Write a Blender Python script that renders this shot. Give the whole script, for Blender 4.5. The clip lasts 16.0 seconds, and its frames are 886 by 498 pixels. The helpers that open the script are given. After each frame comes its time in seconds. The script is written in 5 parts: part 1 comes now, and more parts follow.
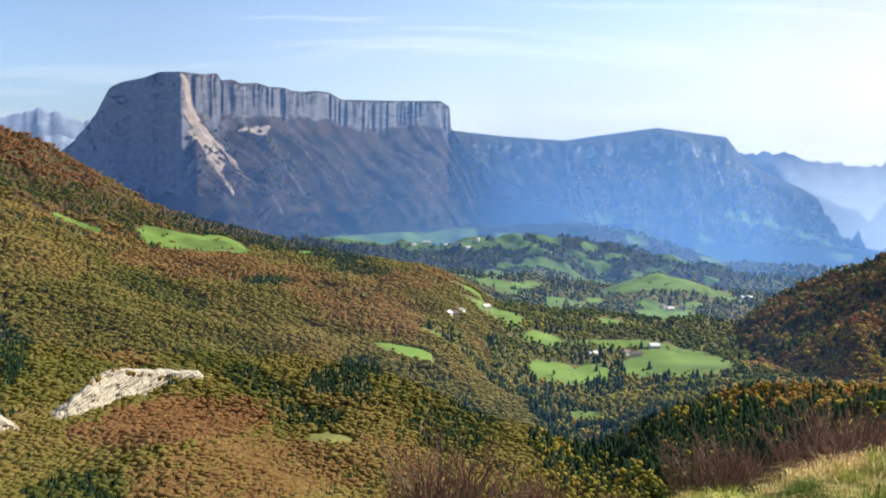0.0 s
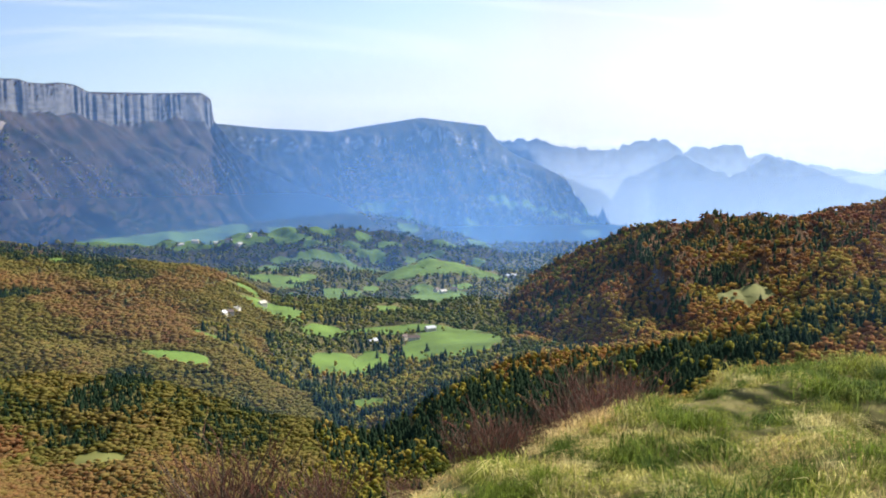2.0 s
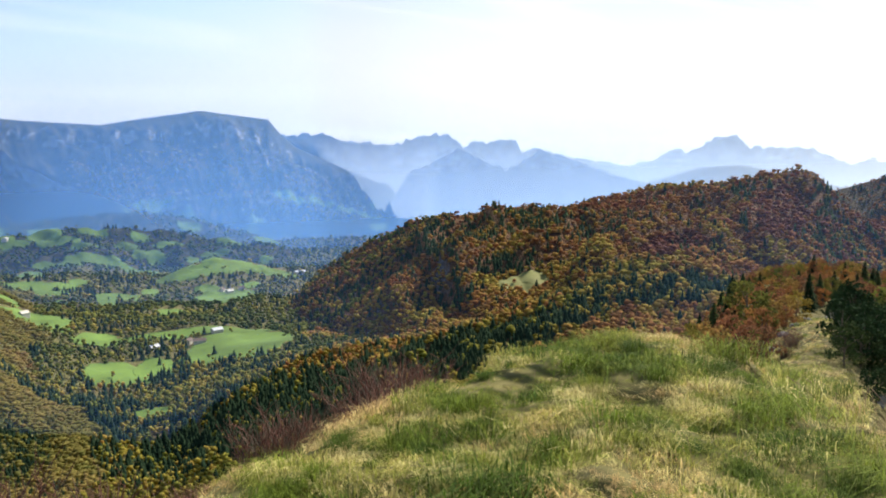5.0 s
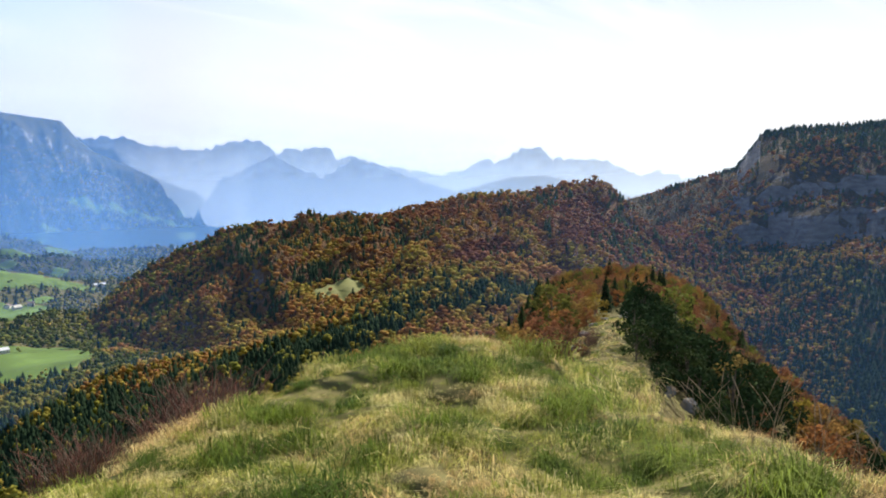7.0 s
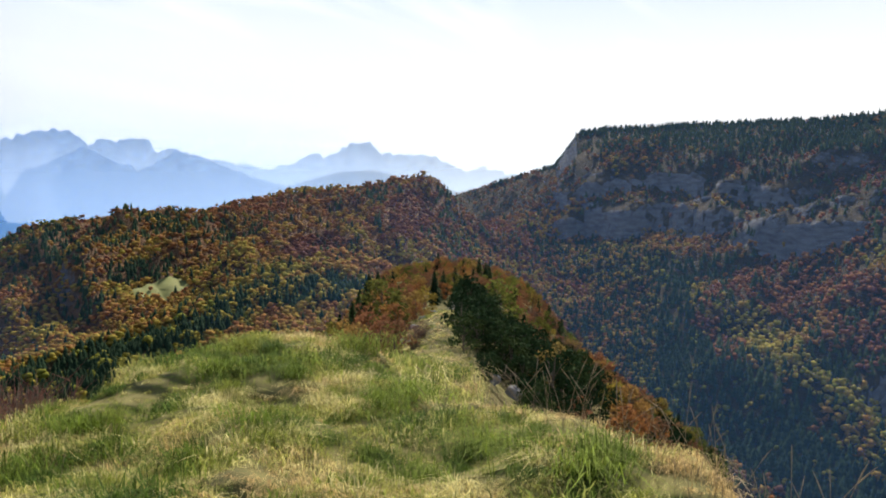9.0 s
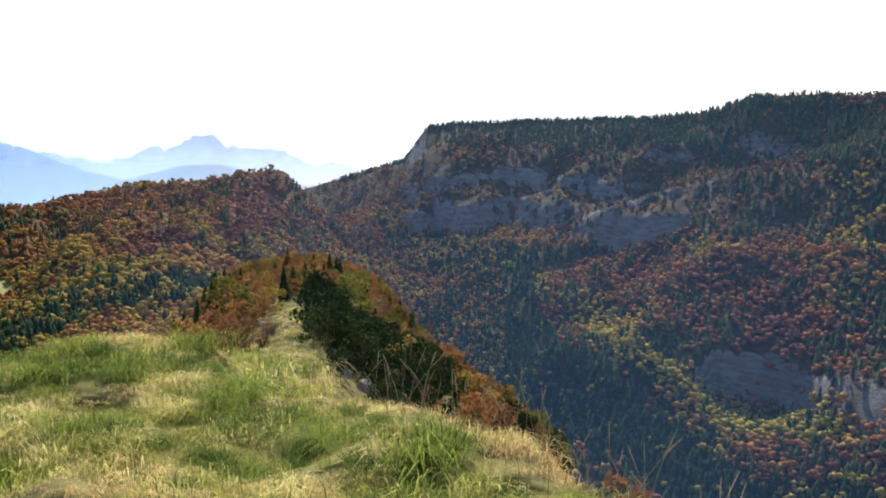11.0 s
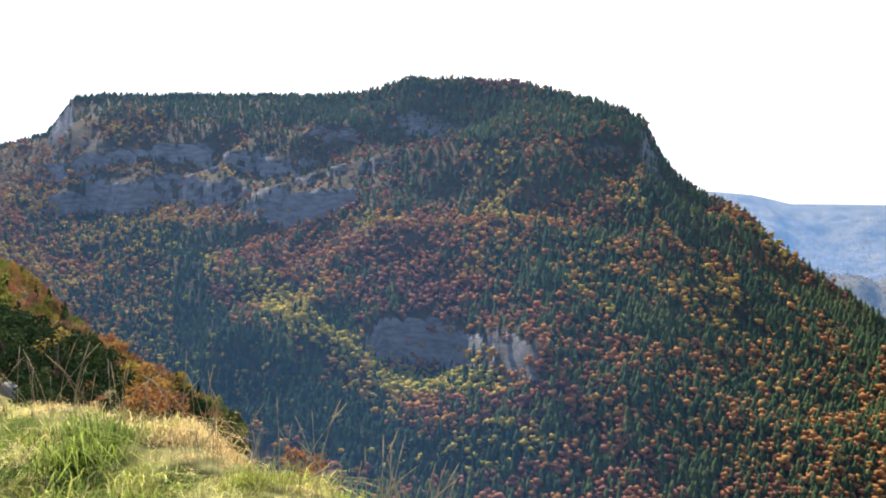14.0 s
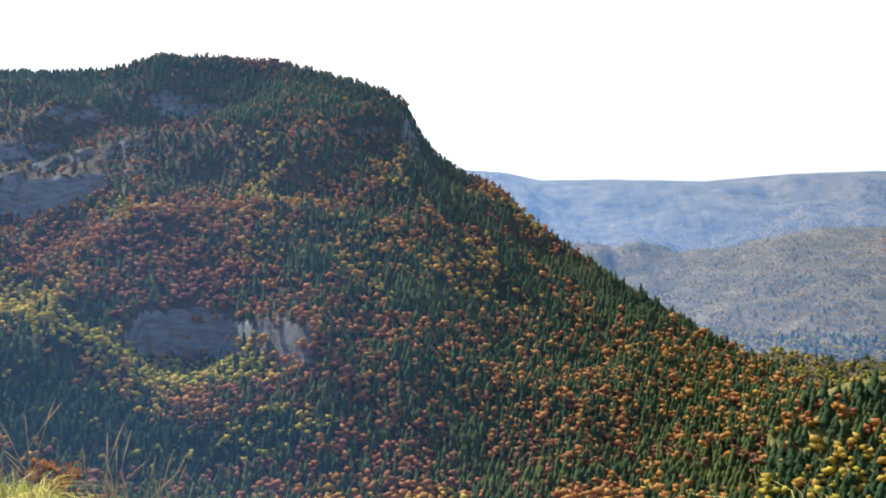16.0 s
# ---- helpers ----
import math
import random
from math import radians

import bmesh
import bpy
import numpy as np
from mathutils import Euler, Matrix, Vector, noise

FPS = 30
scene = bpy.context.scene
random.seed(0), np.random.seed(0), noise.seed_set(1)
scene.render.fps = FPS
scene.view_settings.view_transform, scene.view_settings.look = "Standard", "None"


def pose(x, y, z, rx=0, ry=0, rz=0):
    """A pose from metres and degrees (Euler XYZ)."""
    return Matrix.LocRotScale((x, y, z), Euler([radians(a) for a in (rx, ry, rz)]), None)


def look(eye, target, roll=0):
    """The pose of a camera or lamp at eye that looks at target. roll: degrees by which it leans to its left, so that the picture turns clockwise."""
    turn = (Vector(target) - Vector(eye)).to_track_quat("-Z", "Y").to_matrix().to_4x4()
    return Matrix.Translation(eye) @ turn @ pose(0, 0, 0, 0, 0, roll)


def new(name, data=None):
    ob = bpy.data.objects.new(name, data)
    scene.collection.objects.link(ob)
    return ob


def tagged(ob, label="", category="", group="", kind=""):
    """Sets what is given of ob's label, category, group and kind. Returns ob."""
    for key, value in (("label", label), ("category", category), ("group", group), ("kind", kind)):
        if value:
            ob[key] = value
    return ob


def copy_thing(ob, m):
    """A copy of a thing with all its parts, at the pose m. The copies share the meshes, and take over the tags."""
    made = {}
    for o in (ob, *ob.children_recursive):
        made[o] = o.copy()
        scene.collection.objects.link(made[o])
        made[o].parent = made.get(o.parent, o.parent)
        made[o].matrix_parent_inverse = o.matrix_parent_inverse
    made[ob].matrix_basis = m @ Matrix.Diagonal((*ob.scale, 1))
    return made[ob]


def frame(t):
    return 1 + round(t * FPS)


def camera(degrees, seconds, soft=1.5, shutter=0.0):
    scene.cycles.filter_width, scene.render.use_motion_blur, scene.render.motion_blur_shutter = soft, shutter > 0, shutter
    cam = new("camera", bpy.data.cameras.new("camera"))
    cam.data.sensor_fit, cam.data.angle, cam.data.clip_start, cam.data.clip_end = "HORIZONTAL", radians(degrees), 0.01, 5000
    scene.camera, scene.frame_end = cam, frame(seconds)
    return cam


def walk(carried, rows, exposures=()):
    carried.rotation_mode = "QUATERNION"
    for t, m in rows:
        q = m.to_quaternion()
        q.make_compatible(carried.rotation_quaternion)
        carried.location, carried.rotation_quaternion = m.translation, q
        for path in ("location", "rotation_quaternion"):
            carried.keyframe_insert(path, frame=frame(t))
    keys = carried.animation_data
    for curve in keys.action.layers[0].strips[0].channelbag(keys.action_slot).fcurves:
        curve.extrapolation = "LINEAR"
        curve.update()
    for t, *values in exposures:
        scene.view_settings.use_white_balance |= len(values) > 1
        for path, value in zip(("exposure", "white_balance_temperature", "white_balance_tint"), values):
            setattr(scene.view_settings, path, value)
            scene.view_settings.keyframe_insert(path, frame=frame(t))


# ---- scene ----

# ---- the camera and its walk: a hand-held turn on a grassy hilltop ----
cam = camera(58.0, 16.0, soft=1.95)
ROWS = [
    (0.0, 0.000, 0.000, 1.600, -0.07, -4.70, -0.80),
    (0.5, 0.036, -0.007, 1.601, -3.13, -4.82, -0.36),
    (1.0, 0.048, -0.029, 1.606, -7.88, -4.92, 0.32),
    (1.5, 0.036, -0.030, 1.605, -12.47, -5.11, 0.86),
    (2.0, 0.055, -0.028, 1.597, -16.35, -5.37, 1.17),
    (2.5, 0.081, -0.039, 1.600, -19.65, -5.57, 1.35),
    (3.0, 0.097, -0.045, 1.601, -22.52, -5.62, 1.32),
    (5.5, 0.173, -0.097, 1.594, -34.22, -6.18, 1.60),
    (6.0, 0.164, -0.097, 1.598, -37.53, -6.14, 1.51),
    (6.5, 0.158, -0.098, 1.595, -41.35, -5.96, 1.18),
    (7.0, 0.160, -0.104, 1.589, -44.67, -5.81, 0.85),
    (7.5, 0.161, -0.106, 1.587, -47.75, -5.79, 0.57),
    (8.0, 0.167, -0.112, 1.585, -50.69, -5.84, 0.39),
    (8.5, 0.184, -0.135, 1.583, -53.59, -5.98, 0.37),
    (9.0, 0.197, -0.157, 1.583, -56.77, -6.28, 0.17),
    (11.5, 0.244, -0.273, 1.572, -70.96, -6.77, -0.32),
    (12.0, 0.232, -0.287, 1.579, -75.36, -6.87, -0.46),
    (12.5, 0.241, -0.274, 1.575, -80.04, -6.96, -0.22),
    (13.0, 0.243, -0.271, 1.574, -83.80, -7.05, -0.31),
    (13.5, 0.241, -0.278, 1.573, -87.24, -7.33, -0.67),
    (14.0, 0.235, -0.299, 1.567, -90.82, -8.11, -0.95),
    (14.5, 0.217, -0.352, 1.574, -95.24, -8.92, -1.29),
    (15.0, 0.211, -0.385, 1.571, -99.86, -9.36, -1.35),
    (15.5, 0.216, -0.442, 1.563, -103.70, -9.31, -1.14),
    (16.0, 0.201, -0.496, 1.545, -107.50, -9.16, -0.94),
]
EYE = 1.6
EXPOSURES = [(0.0, 0.64), (5.5, 0.56), (9.0, 0.5), (11.5, 0.9), (13.0, 1.24), (14.5, 1.42), (16.0, 1.3)]
walk(cam, [(t, pose(x, y, z, 90 + pitch, roll, yaw)) for t, x, y, z, yaw, pitch, roll in ROWS], EXPOSURES)

# ---- world and sun ----
SUN_BEARING, SUN_HEIGHT = 70.0, 41.0
world = bpy.data.worlds.new("world")
scene.world = world
world.use_nodes = True
wn, wl = world.node_tree.nodes, world.node_tree.links
wn.clear()
sky = wn.new("ShaderNodeTexSky")
sky.sky_type = "NISHITA"
sky.sun_disc = False
sky.sun_elevation = radians(SUN_HEIGHT)
sky.sun_rotation = radians(SUN_BEARING)
sky.altitude, sky.air_density, sky.dust_density, sky.ozone_density = 1300, 1.0, 2.2, 1.0
bg = wn.new("ShaderNodeBackground")
bg.inputs["Strength"].default_value = 0.14
out = wn.new("ShaderNodeOutputWorld")
# thin high cirrus, drawn out along one direction
tc = wn.new("ShaderNodeTexCoord")
sep = wn.new("ShaderNodeSeparateXYZ")
wl.new(tc.outputs["Generated"], sep.inputs[0])
lift = wn.new("ShaderNodeMath"); lift.operation = "ADD"; lift.inputs[1].default_value = 0.12
wl.new(sep.outputs["Z"], lift.inputs[0])
lift2 = wn.new("ShaderNodeMath"); lift2.operation = "MAXIMUM"; lift2.inputs[1].default_value = 0.05
wl.new(lift.outputs[0], lift2.inputs[0])
px = wn.new("ShaderNodeMath"); px.operation = "DIVIDE"
py = wn.new("ShaderNodeMath"); py.operation = "DIVIDE"
wl.new(sep.outputs["X"], px.inputs[0]); wl.new(lift2.outputs[0], px.inputs[1])
wl.new(sep.outputs["Y"], py.inputs[0]); wl.new(lift2.outputs[0], py.inputs[1])
comb = wn.new("ShaderNodeCombineXYZ")
wl.new(px.outputs[0], comb.inputs[0]); wl.new(py.outputs[0], comb.inputs[1])
cmap = wn.new("ShaderNodeMapping")
cmap.inputs["Rotation"].default_value = (0, 0, radians(35))
cmap.inputs["Scale"].default_value = (0.35, 1.5, 1)
wl.new(comb.outputs[0], cmap.inputs[0])
cn = wn.new("ShaderNodeTexNoise")
cn.inputs["Scale"].default_value, cn.inputs["Detail"].default_value, cn.inputs["Roughness"].default_value = 1.1, 7, 0.58
cn.inputs["Distortion"].default_value = 0.6
wl.new(cmap.outputs[0], cn.inputs["Vector"])
cr = wn.new("ShaderNodeMapRange")
cr.inputs["From Min"].default_value, cr.inputs["From Max"].default_value = 0.5, 0.78
cr.inputs["To Max"].default_value = 0.9
wl.new(cn.outputs[0], cr.inputs[0])
cmix = wn.new("ShaderNodeMix"); cmix.data_type = "RGBA"
cmix.inputs["B"].default_value = (6.2, 6.25, 6.4, 1)
wl.new(cr.outputs[0], cmix.inputs["Factor"])
# upper limit on the sky's colour, bluer with height: no part of the sky is whiter than this
sky_cap = wn.new("ShaderNodeMapRange")
sky_cap.inputs["From Min"].default_value, sky_cap.inputs["From Max"].default_value = 0.05, 0.21
wl.new(sep.outputs["Z"], sky_cap.inputs[0])
gmix = wn.new("ShaderNodeMix"); gmix.data_type = "RGBA"
gmix.inputs["A"].default_value, gmix.inputs["B"].default_value = (5.3, 5.25, 5.35, 1), (3.4, 4.3, 5.2, 1)
wl.new(sky_cap.outputs[0], gmix.inputs["Factor"])
least = wn.new("ShaderNodeVectorMath"); least.operation = "MINIMUM"
wl.new(sky.outputs[0], least.inputs[0]); wl.new(gmix.outputs["Result"], least.inputs[1])
# milky haze low in the sky, thickest below the sun
aim = wn.new("ShaderNodeVectorMath"); aim.operation = "DOT_PRODUCT"
aim.inputs[1].default_value = (math.sin(radians(62)), math.cos(radians(62)), 0.25)
wl.new(tc.outputs["Generated"], aim.inputs[0])
side = wn.new("ShaderNodeMapRange"); side.interpolation_type = "SMOOTHSTEP"
side.inputs["From Min"].default_value, side.inputs["From Max"].default_value = 0.0, 0.95
wl.new(aim.outputs["Value"], side.inputs[0])
low = wn.new("ShaderNodeMapRange"); low.interpolation_type = "SMOOTHSTEP"
low.inputs["From Min"].default_value, low.inputs["From Max"].default_value = 0.04, 0.27
low.inputs["To Min"].default_value, low.inputs["To Max"].default_value = 0.95, 0.1
wl.new(sep.outputs["Z"], low.inputs[0])
milk = wn.new("ShaderNodeMath"); milk.operation = "MULTIPLY"
wl.new(side.outputs[0], milk.inputs[0]); wl.new(low.outputs[0], milk.inputs[1])
veil = wn.new("ShaderNodeMix"); veil.data_type = "RGBA"
veil.inputs["B"].default_value = (5.6, 5.55, 5.5, 1)
wl.new(milk.outputs[0], veil.inputs["Factor"])
wl.new(least.outputs[0], veil.inputs["A"])
wl.new(veil.outputs["Result"], cmix.inputs["A"])
wl.new(cmix.outputs["Result"], bg.inputs["Color"])
wl.new(bg.outputs[0], out.inputs[0])

sun = new("sun", bpy.data.lights.new("sun", "SUN"))
sun.data.energy, sun.data.angle, sun.data.color = 5.4, radians(0.55), (1.0, 0.91, 0.77)
sb, sh = radians(SUN_BEARING), radians(SUN_HEIGHT)
sun.matrix_world = look((1000 * math.sin(sb) * math.cos(sh), 1000 * math.cos(sb) * math.cos(sh), 1000 * math.sin(sh)), (0, 0, 0))


# ---- materials ----
def mat(name, rough=0.9, spec=0.2):
    m = bpy.data.materials.new(name)
    m.use_nodes = True
    b = m.node_tree.nodes["Principled BSDF"]
    b.inputs["Roughness"].default_value = rough
    b.inputs["Specular IOR Level"].default_value = spec
    return m, m.node_tree.nodes, m.node_tree.links, b


def ramp(n, l, src, stops):
    r = n.new("ShaderNodeValToRGB")
    els = r.color_ramp.elements
    while len(els) < len(stops):
        els.new(0.5)
    for e, (p, c) in zip(els, stops):
        e.position, e.color = p, (*c, 1)
    l.new(src, r.inputs[0])
    return r.outputs[0]


def noise_tex(n, l, scale, detail=5, rough=0.6, stretch=None, distort=0.0):
    geo = n.new("ShaderNodeNewGeometry")
    src = geo.outputs["Position"]
    if stretch:
        mp = n.new("ShaderNodeMapping")
        mp.inputs["Scale"].default_value = stretch
        l.new(src, mp.inputs[0])
        src = mp.outputs[0]
    t = n.new("ShaderNodeTexNoise")
    t.inputs["Scale"].default_value, t.inputs["Detail"].default_value = scale, detail
    t.inputs["Roughness"].default_value, t.inputs["Distortion"].default_value = rough, distort
    l.new(src, t.inputs["Vector"])
    return t.outputs[0]


def mixc(n, l, fac, a, b, mode="MIX"):
    m = n.new("ShaderNodeMix")
    m.data_type, m.blend_type = "RGBA", mode
    for sock, v in (("Factor", fac), ("A", a), ("B", b)):
        if isinstance(v, (int, float)):
            m.inputs[sock].default_value = v
        elif isinstance(v, tuple):
            m.inputs[sock].default_value = (*v, 1)
        else:
            l.new(v, m.inputs[sock])
    return m.outputs["Result"]


def remap(n, l, src, a, b, lo=0.0, hi=1.0):
    m = n.new("ShaderNodeMapRange")
    m.inputs["From Min"].default_value, m.inputs["From Max"].default_value = a, b
    m.inputs["To Min"].default_value, m.inputs["To Max"].default_value = lo, hi
    l.new(src, m.inputs[0])
    return m.outputs[0]


def bump(n, l, b, src, strength, dist):
    k = n.new("ShaderNodeBump")
    k.inputs["Strength"].default_value, k.inputs["Distance"].default_value = strength, dist
    l.new(src, k.inputs["Height"])
    l.new(k.outputs[0], b.inputs["Normal"])


def attr(n, name):
    a = n.new("ShaderNodeAttribute")
    a.attribute_name = name
    return a.outputs["Fac"]


def m_land(name, soil, scrub, pale, s1=0.006, s2=0.08):
    m, n, l, b = mat(name, 0.95, 0.1)
    a = ramp(n, l, noise_tex(n, l, s1, 6, 0.65), [(0.35, soil), (0.5, scrub), (0.68, pale)])
    c = mixc(n, l, remap(n, l, noise_tex(n, l, s2, 6, 0.7), 0.3, 0.7), a, mixc(n, l, 0.6, a, (0.02, 0.025, 0.012)))
    l.new(c, b.inputs["Base Color"])
    bump(n, l, b, noise_tex(n, l, s2 * 1.7, 5, 0.7), 1.0, 0.35 / s2)
    return m


def m_foliage(name, stops, gloss=0.25, trans=0.0):
    m, n, l, b = mat(name, 0.9, gloss)
    base = ramp(n, l, attr(n, "tint"), stops)
    geo = n.new("ShaderNodeNewGeometry")
    v = remap(n, l, geo.outputs["Random Per Island"], 0, 1, 0.84, 1.16)
    fine = remap(n, l, noise_tex(n, l, 0.9, 4, 0.7), 0.3, 0.7, 0.84, 1.16)
    k = n.new("ShaderNodeMath"); k.operation = "MULTIPLY"
    l.new(v, k.inputs[0]); l.new(fine, k.inputs[1])
    vec = n.new("ShaderNodeVectorMath"); vec.operation = "SCALE"
    l.new(base, vec.inputs[0]); l.new(k.outputs[0], vec.inputs["Scale"])
    l.new(vec.outputs[0], b.inputs["Base Color"])
    bump(n, l, b, noise_tex(n, l, 1.3, 5, 0.75), 0.35, 0.5)
    if trans:
        o = n["Material Output"]
        tr = n.new("ShaderNodeBsdfTranslucent")
        l.new(vec.outputs[0], tr.inputs[0])
        mx = n.new("ShaderNodeMixShader")
        mx.inputs[0].default_value = trans
        l.new(b.outputs[0], mx.inputs[1]); l.new(tr.outputs[0], mx.inputs[2])
        l.new(mx.outputs[0], o.inputs[0])
    return m


AUTUMN = [(0.0, (0.085, 0.125, 0.03)), (0.25, (0.26, 0.26, 0.045)), (0.45, (0.42, 0.33, 0.065)), (0.65, (0.38, 0.2, 0.06)), (0.85, (0.31, 0.135, 0.065)), (1.0, (0.22, 0.105, 0.075))]
CONIFER = [(0.0, (0.014, 0.03, 0.017)), (0.6, (0.026, 0.048, 0.022)), (1.0, (0.06, 0.078, 0.026))]
M_AUTUMN = m_foliage("autumn leaves", AUTUMN, 0.05, 0.5)
M_CONIFER = m_foliage("conifer needles", CONIFER, 0.04, 0.15)
M_OLDWOOD = m_foliage("muted autumn leaves", [(0.0, (0.15, 0.19, 0.055)), (0.3, (0.33, 0.3, 0.085)), (0.5, (0.43, 0.345, 0.12)), (0.7, (0.42, 0.27, 0.12)), (1.0, (0.38, 0.18, 0.095))], 0.02, 0.72)
M_GROUND = m_land("hill ground", (0.17, 0.12, 0.05), (0.17, 0.16, 0.055), (0.23, 0.18, 0.07))
M_RIDGE = m_land("forest floor", (0.09, 0.055, 0.028), (0.1, 0.06, 0.028), (0.08, 0.07, 0.03))


def m_rocky(name, rock, rock2, veg, veg2, lo, hi, scale, relief=1.0):
    """Rock on steep faces, scrub and woodland on the gentler ones."""
    m, n, l, b = mat(name, 0.95, 0.1)
    geo = n.new("ShaderNodeNewGeometry")
    sp = n.new("ShaderNodeSeparateXYZ")
    l.new(geo.outputs["True Normal"], sp.inputs[0])
    st = noise_tex(n, l, scale, 6, 0.65, (1, 1, 4))
    r = ramp(n, l, st, [(0.3, rock2), (0.55, rock), (0.75, tuple(min(1, c * 1.25) for c in rock))])
    v = ramp(n, l, noise_tex(n, l, scale * 0.7, 7, 0.7), [(0.35, veg2), (0.55, veg), (0.72, tuple(c * 1.7 for c in veg))])
    ad = n.new("ShaderNodeMath"); ad.operation = "MULTIPLY_ADD"
    l.new(noise_tex(n, l, scale * 1.5, 6, 0.7), ad.inputs[0])
    ad.inputs[1].default_value = 0.35
    l.new(sp.outputs["Z"], ad.inputs[2])
    l.new(mixc(n, l, remap(n, l, ad.outputs[0], lo + 0.17, hi + 0.17), r, v), b.inputs["Base Color"])
    bump(n, l, b, noise_tex(n, l, scale * 2.5, 6, 0.75, (1, 1, 2.0)), relief, 0.3 / scale)
    return m


M_CLIFF = m_rocky("limestone mountain", (0.2, 0.2, 0.21), (0.08, 0.082, 0.09), (0.065, 0.048, 0.032), (0.018, 0.025, 0.016), 0.3, 0.46, 0.022, 0.4)
M_MOUNT2 = m_rocky("wooded mountain", (0.3, 0.28, 0.26), (0.16, 0.15, 0.14), (0.06, 0.055, 0.03), (0.03, 0.036, 0.02), 0.36, 0.5, 0.028, 0.4)
M_FORESTROCK = m_rocky("forested rock", (0.19, 0.185, 0.19), (0.085, 0.085, 0.09), (0.06, 0.042, 0.02), (0.03, 0.028, 0.014), 0.5, 0.64, 0.05)
M_RIDGEROCK = m_rocky("wooded ridge floor", (0.15, 0.145, 0.15), (0.07, 0.07, 0.075), (0.13, 0.07, 0.033), (0.075, 0.045, 0.02), 0.36, 0.5, 0.05)
M_PLATEAU = m_rocky("scrub plateau", (0.24, 0.21, 0.18), (0.12, 0.1, 0.085), (0.12, 0.1, 0.06), (0.045, 0.05, 0.03), 0.25, 0.45, 0.022)


def m_plain(name, col, var=0.3, scale=3.0, rough=0.85, spec=0.2, bmp=0.0):
    m, n, l, b = mat(name, rough, spec)
    t = noise_tex(n, l, scale, 6, 0.65)
    dark = tuple(c * (1 - var) for c in col)
    lite = tuple(min(1, c * (1 + var)) for c in col)
    l.new(ramp(n, l, t, [(0.3, dark), (0.7, lite)]), b.inputs["Base Color"])
    if bmp:
        bump(n, l, b, t, 0.8, bmp)
    return m


# paler, bluer base colours: the haze of distance is painted into these two
M_FAR = m_plain("haze-paled distant mountains", (0.42, 0.43, 0.46), 0.45, 0.012)
M_PEAK = m_plain("snow-dusted rock with haze blue", (0.34, 0.4, 0.5), 0.4, 0.02)
M_MEADOW = m_plain("pasture grass", (0.1, 0.165, 0.027), 0.45, 0.012)


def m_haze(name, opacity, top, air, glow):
    """Tinted see-through sheet that stands in for haze; it thins out upwards."""
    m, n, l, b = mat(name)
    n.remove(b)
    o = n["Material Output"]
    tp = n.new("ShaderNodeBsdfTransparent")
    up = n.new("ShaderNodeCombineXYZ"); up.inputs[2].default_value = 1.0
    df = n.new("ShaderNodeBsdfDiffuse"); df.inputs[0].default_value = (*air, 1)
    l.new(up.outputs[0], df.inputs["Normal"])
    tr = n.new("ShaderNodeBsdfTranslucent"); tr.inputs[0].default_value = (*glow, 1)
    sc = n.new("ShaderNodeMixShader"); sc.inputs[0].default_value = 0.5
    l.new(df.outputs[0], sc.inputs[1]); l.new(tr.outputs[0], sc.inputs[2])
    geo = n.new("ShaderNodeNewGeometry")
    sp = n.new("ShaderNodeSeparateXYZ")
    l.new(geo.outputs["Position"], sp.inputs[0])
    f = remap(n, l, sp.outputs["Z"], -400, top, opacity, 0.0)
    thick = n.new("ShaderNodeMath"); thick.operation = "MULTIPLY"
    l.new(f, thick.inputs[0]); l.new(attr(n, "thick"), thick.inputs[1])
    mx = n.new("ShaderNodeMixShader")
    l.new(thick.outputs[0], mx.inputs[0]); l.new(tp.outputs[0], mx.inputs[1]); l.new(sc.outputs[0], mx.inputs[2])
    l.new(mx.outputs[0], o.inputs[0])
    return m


# ---- terrain shaped to fit the camera's view: bearings in degrees clockwise from +y, distances and heights in metres ----
rng = np.random.default_rng(7)


def vnoise(x, y, seed=0):
    """Smooth value noise in 2D, 0..1."""
    xi, yi = np.floor(x).astype(np.int64), np.floor(y).astype(np.int64)
    fx, fy = x - xi, y - yi
    fx, fy = fx * fx * (3 - 2 * fx), fy * fy * (3 - 2 * fy)

    def h(i, j):
        n = (i * 374761393 + j * 668265263 + seed * 974711) & 0xFFFFFFFF
        n = ((n ^ (n >> 13)) * 1274126177) & 0xFFFFFFFF
        return ((n ^ (n >> 16)) & 0xFFFF) / 65535.0
    a = h(xi, yi) * (1 - fx) + h(xi + 1, yi) * fx
    c = h(xi, yi + 1) * (1 - fx) + h(xi + 1, yi + 1) * fx
    return a * (1 - fy) + c * fy


def fbm(x, y, octaves=4, seed=0):
    s, w, tot = 0.0, 1.0, 0.0
    for k in range(octaves):
        s = s + w * (vnoise(x * 2 ** k, y * 2 ** k, seed + k) - 0.5)
        tot += w
        w *= 0.5
    return 2 * s / tot


def smoothstep(a, b, x):
    t = np.clip((x - a) / (b - a), 0, 1)
    return t * t * (3 - 2 * t)


def polar(b, r):
    b = np.radians(b)
    return r * np.sin(b), r * np.cos(b)


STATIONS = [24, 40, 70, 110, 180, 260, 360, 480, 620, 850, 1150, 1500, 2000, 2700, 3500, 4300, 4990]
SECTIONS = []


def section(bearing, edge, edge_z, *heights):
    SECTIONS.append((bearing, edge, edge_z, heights))


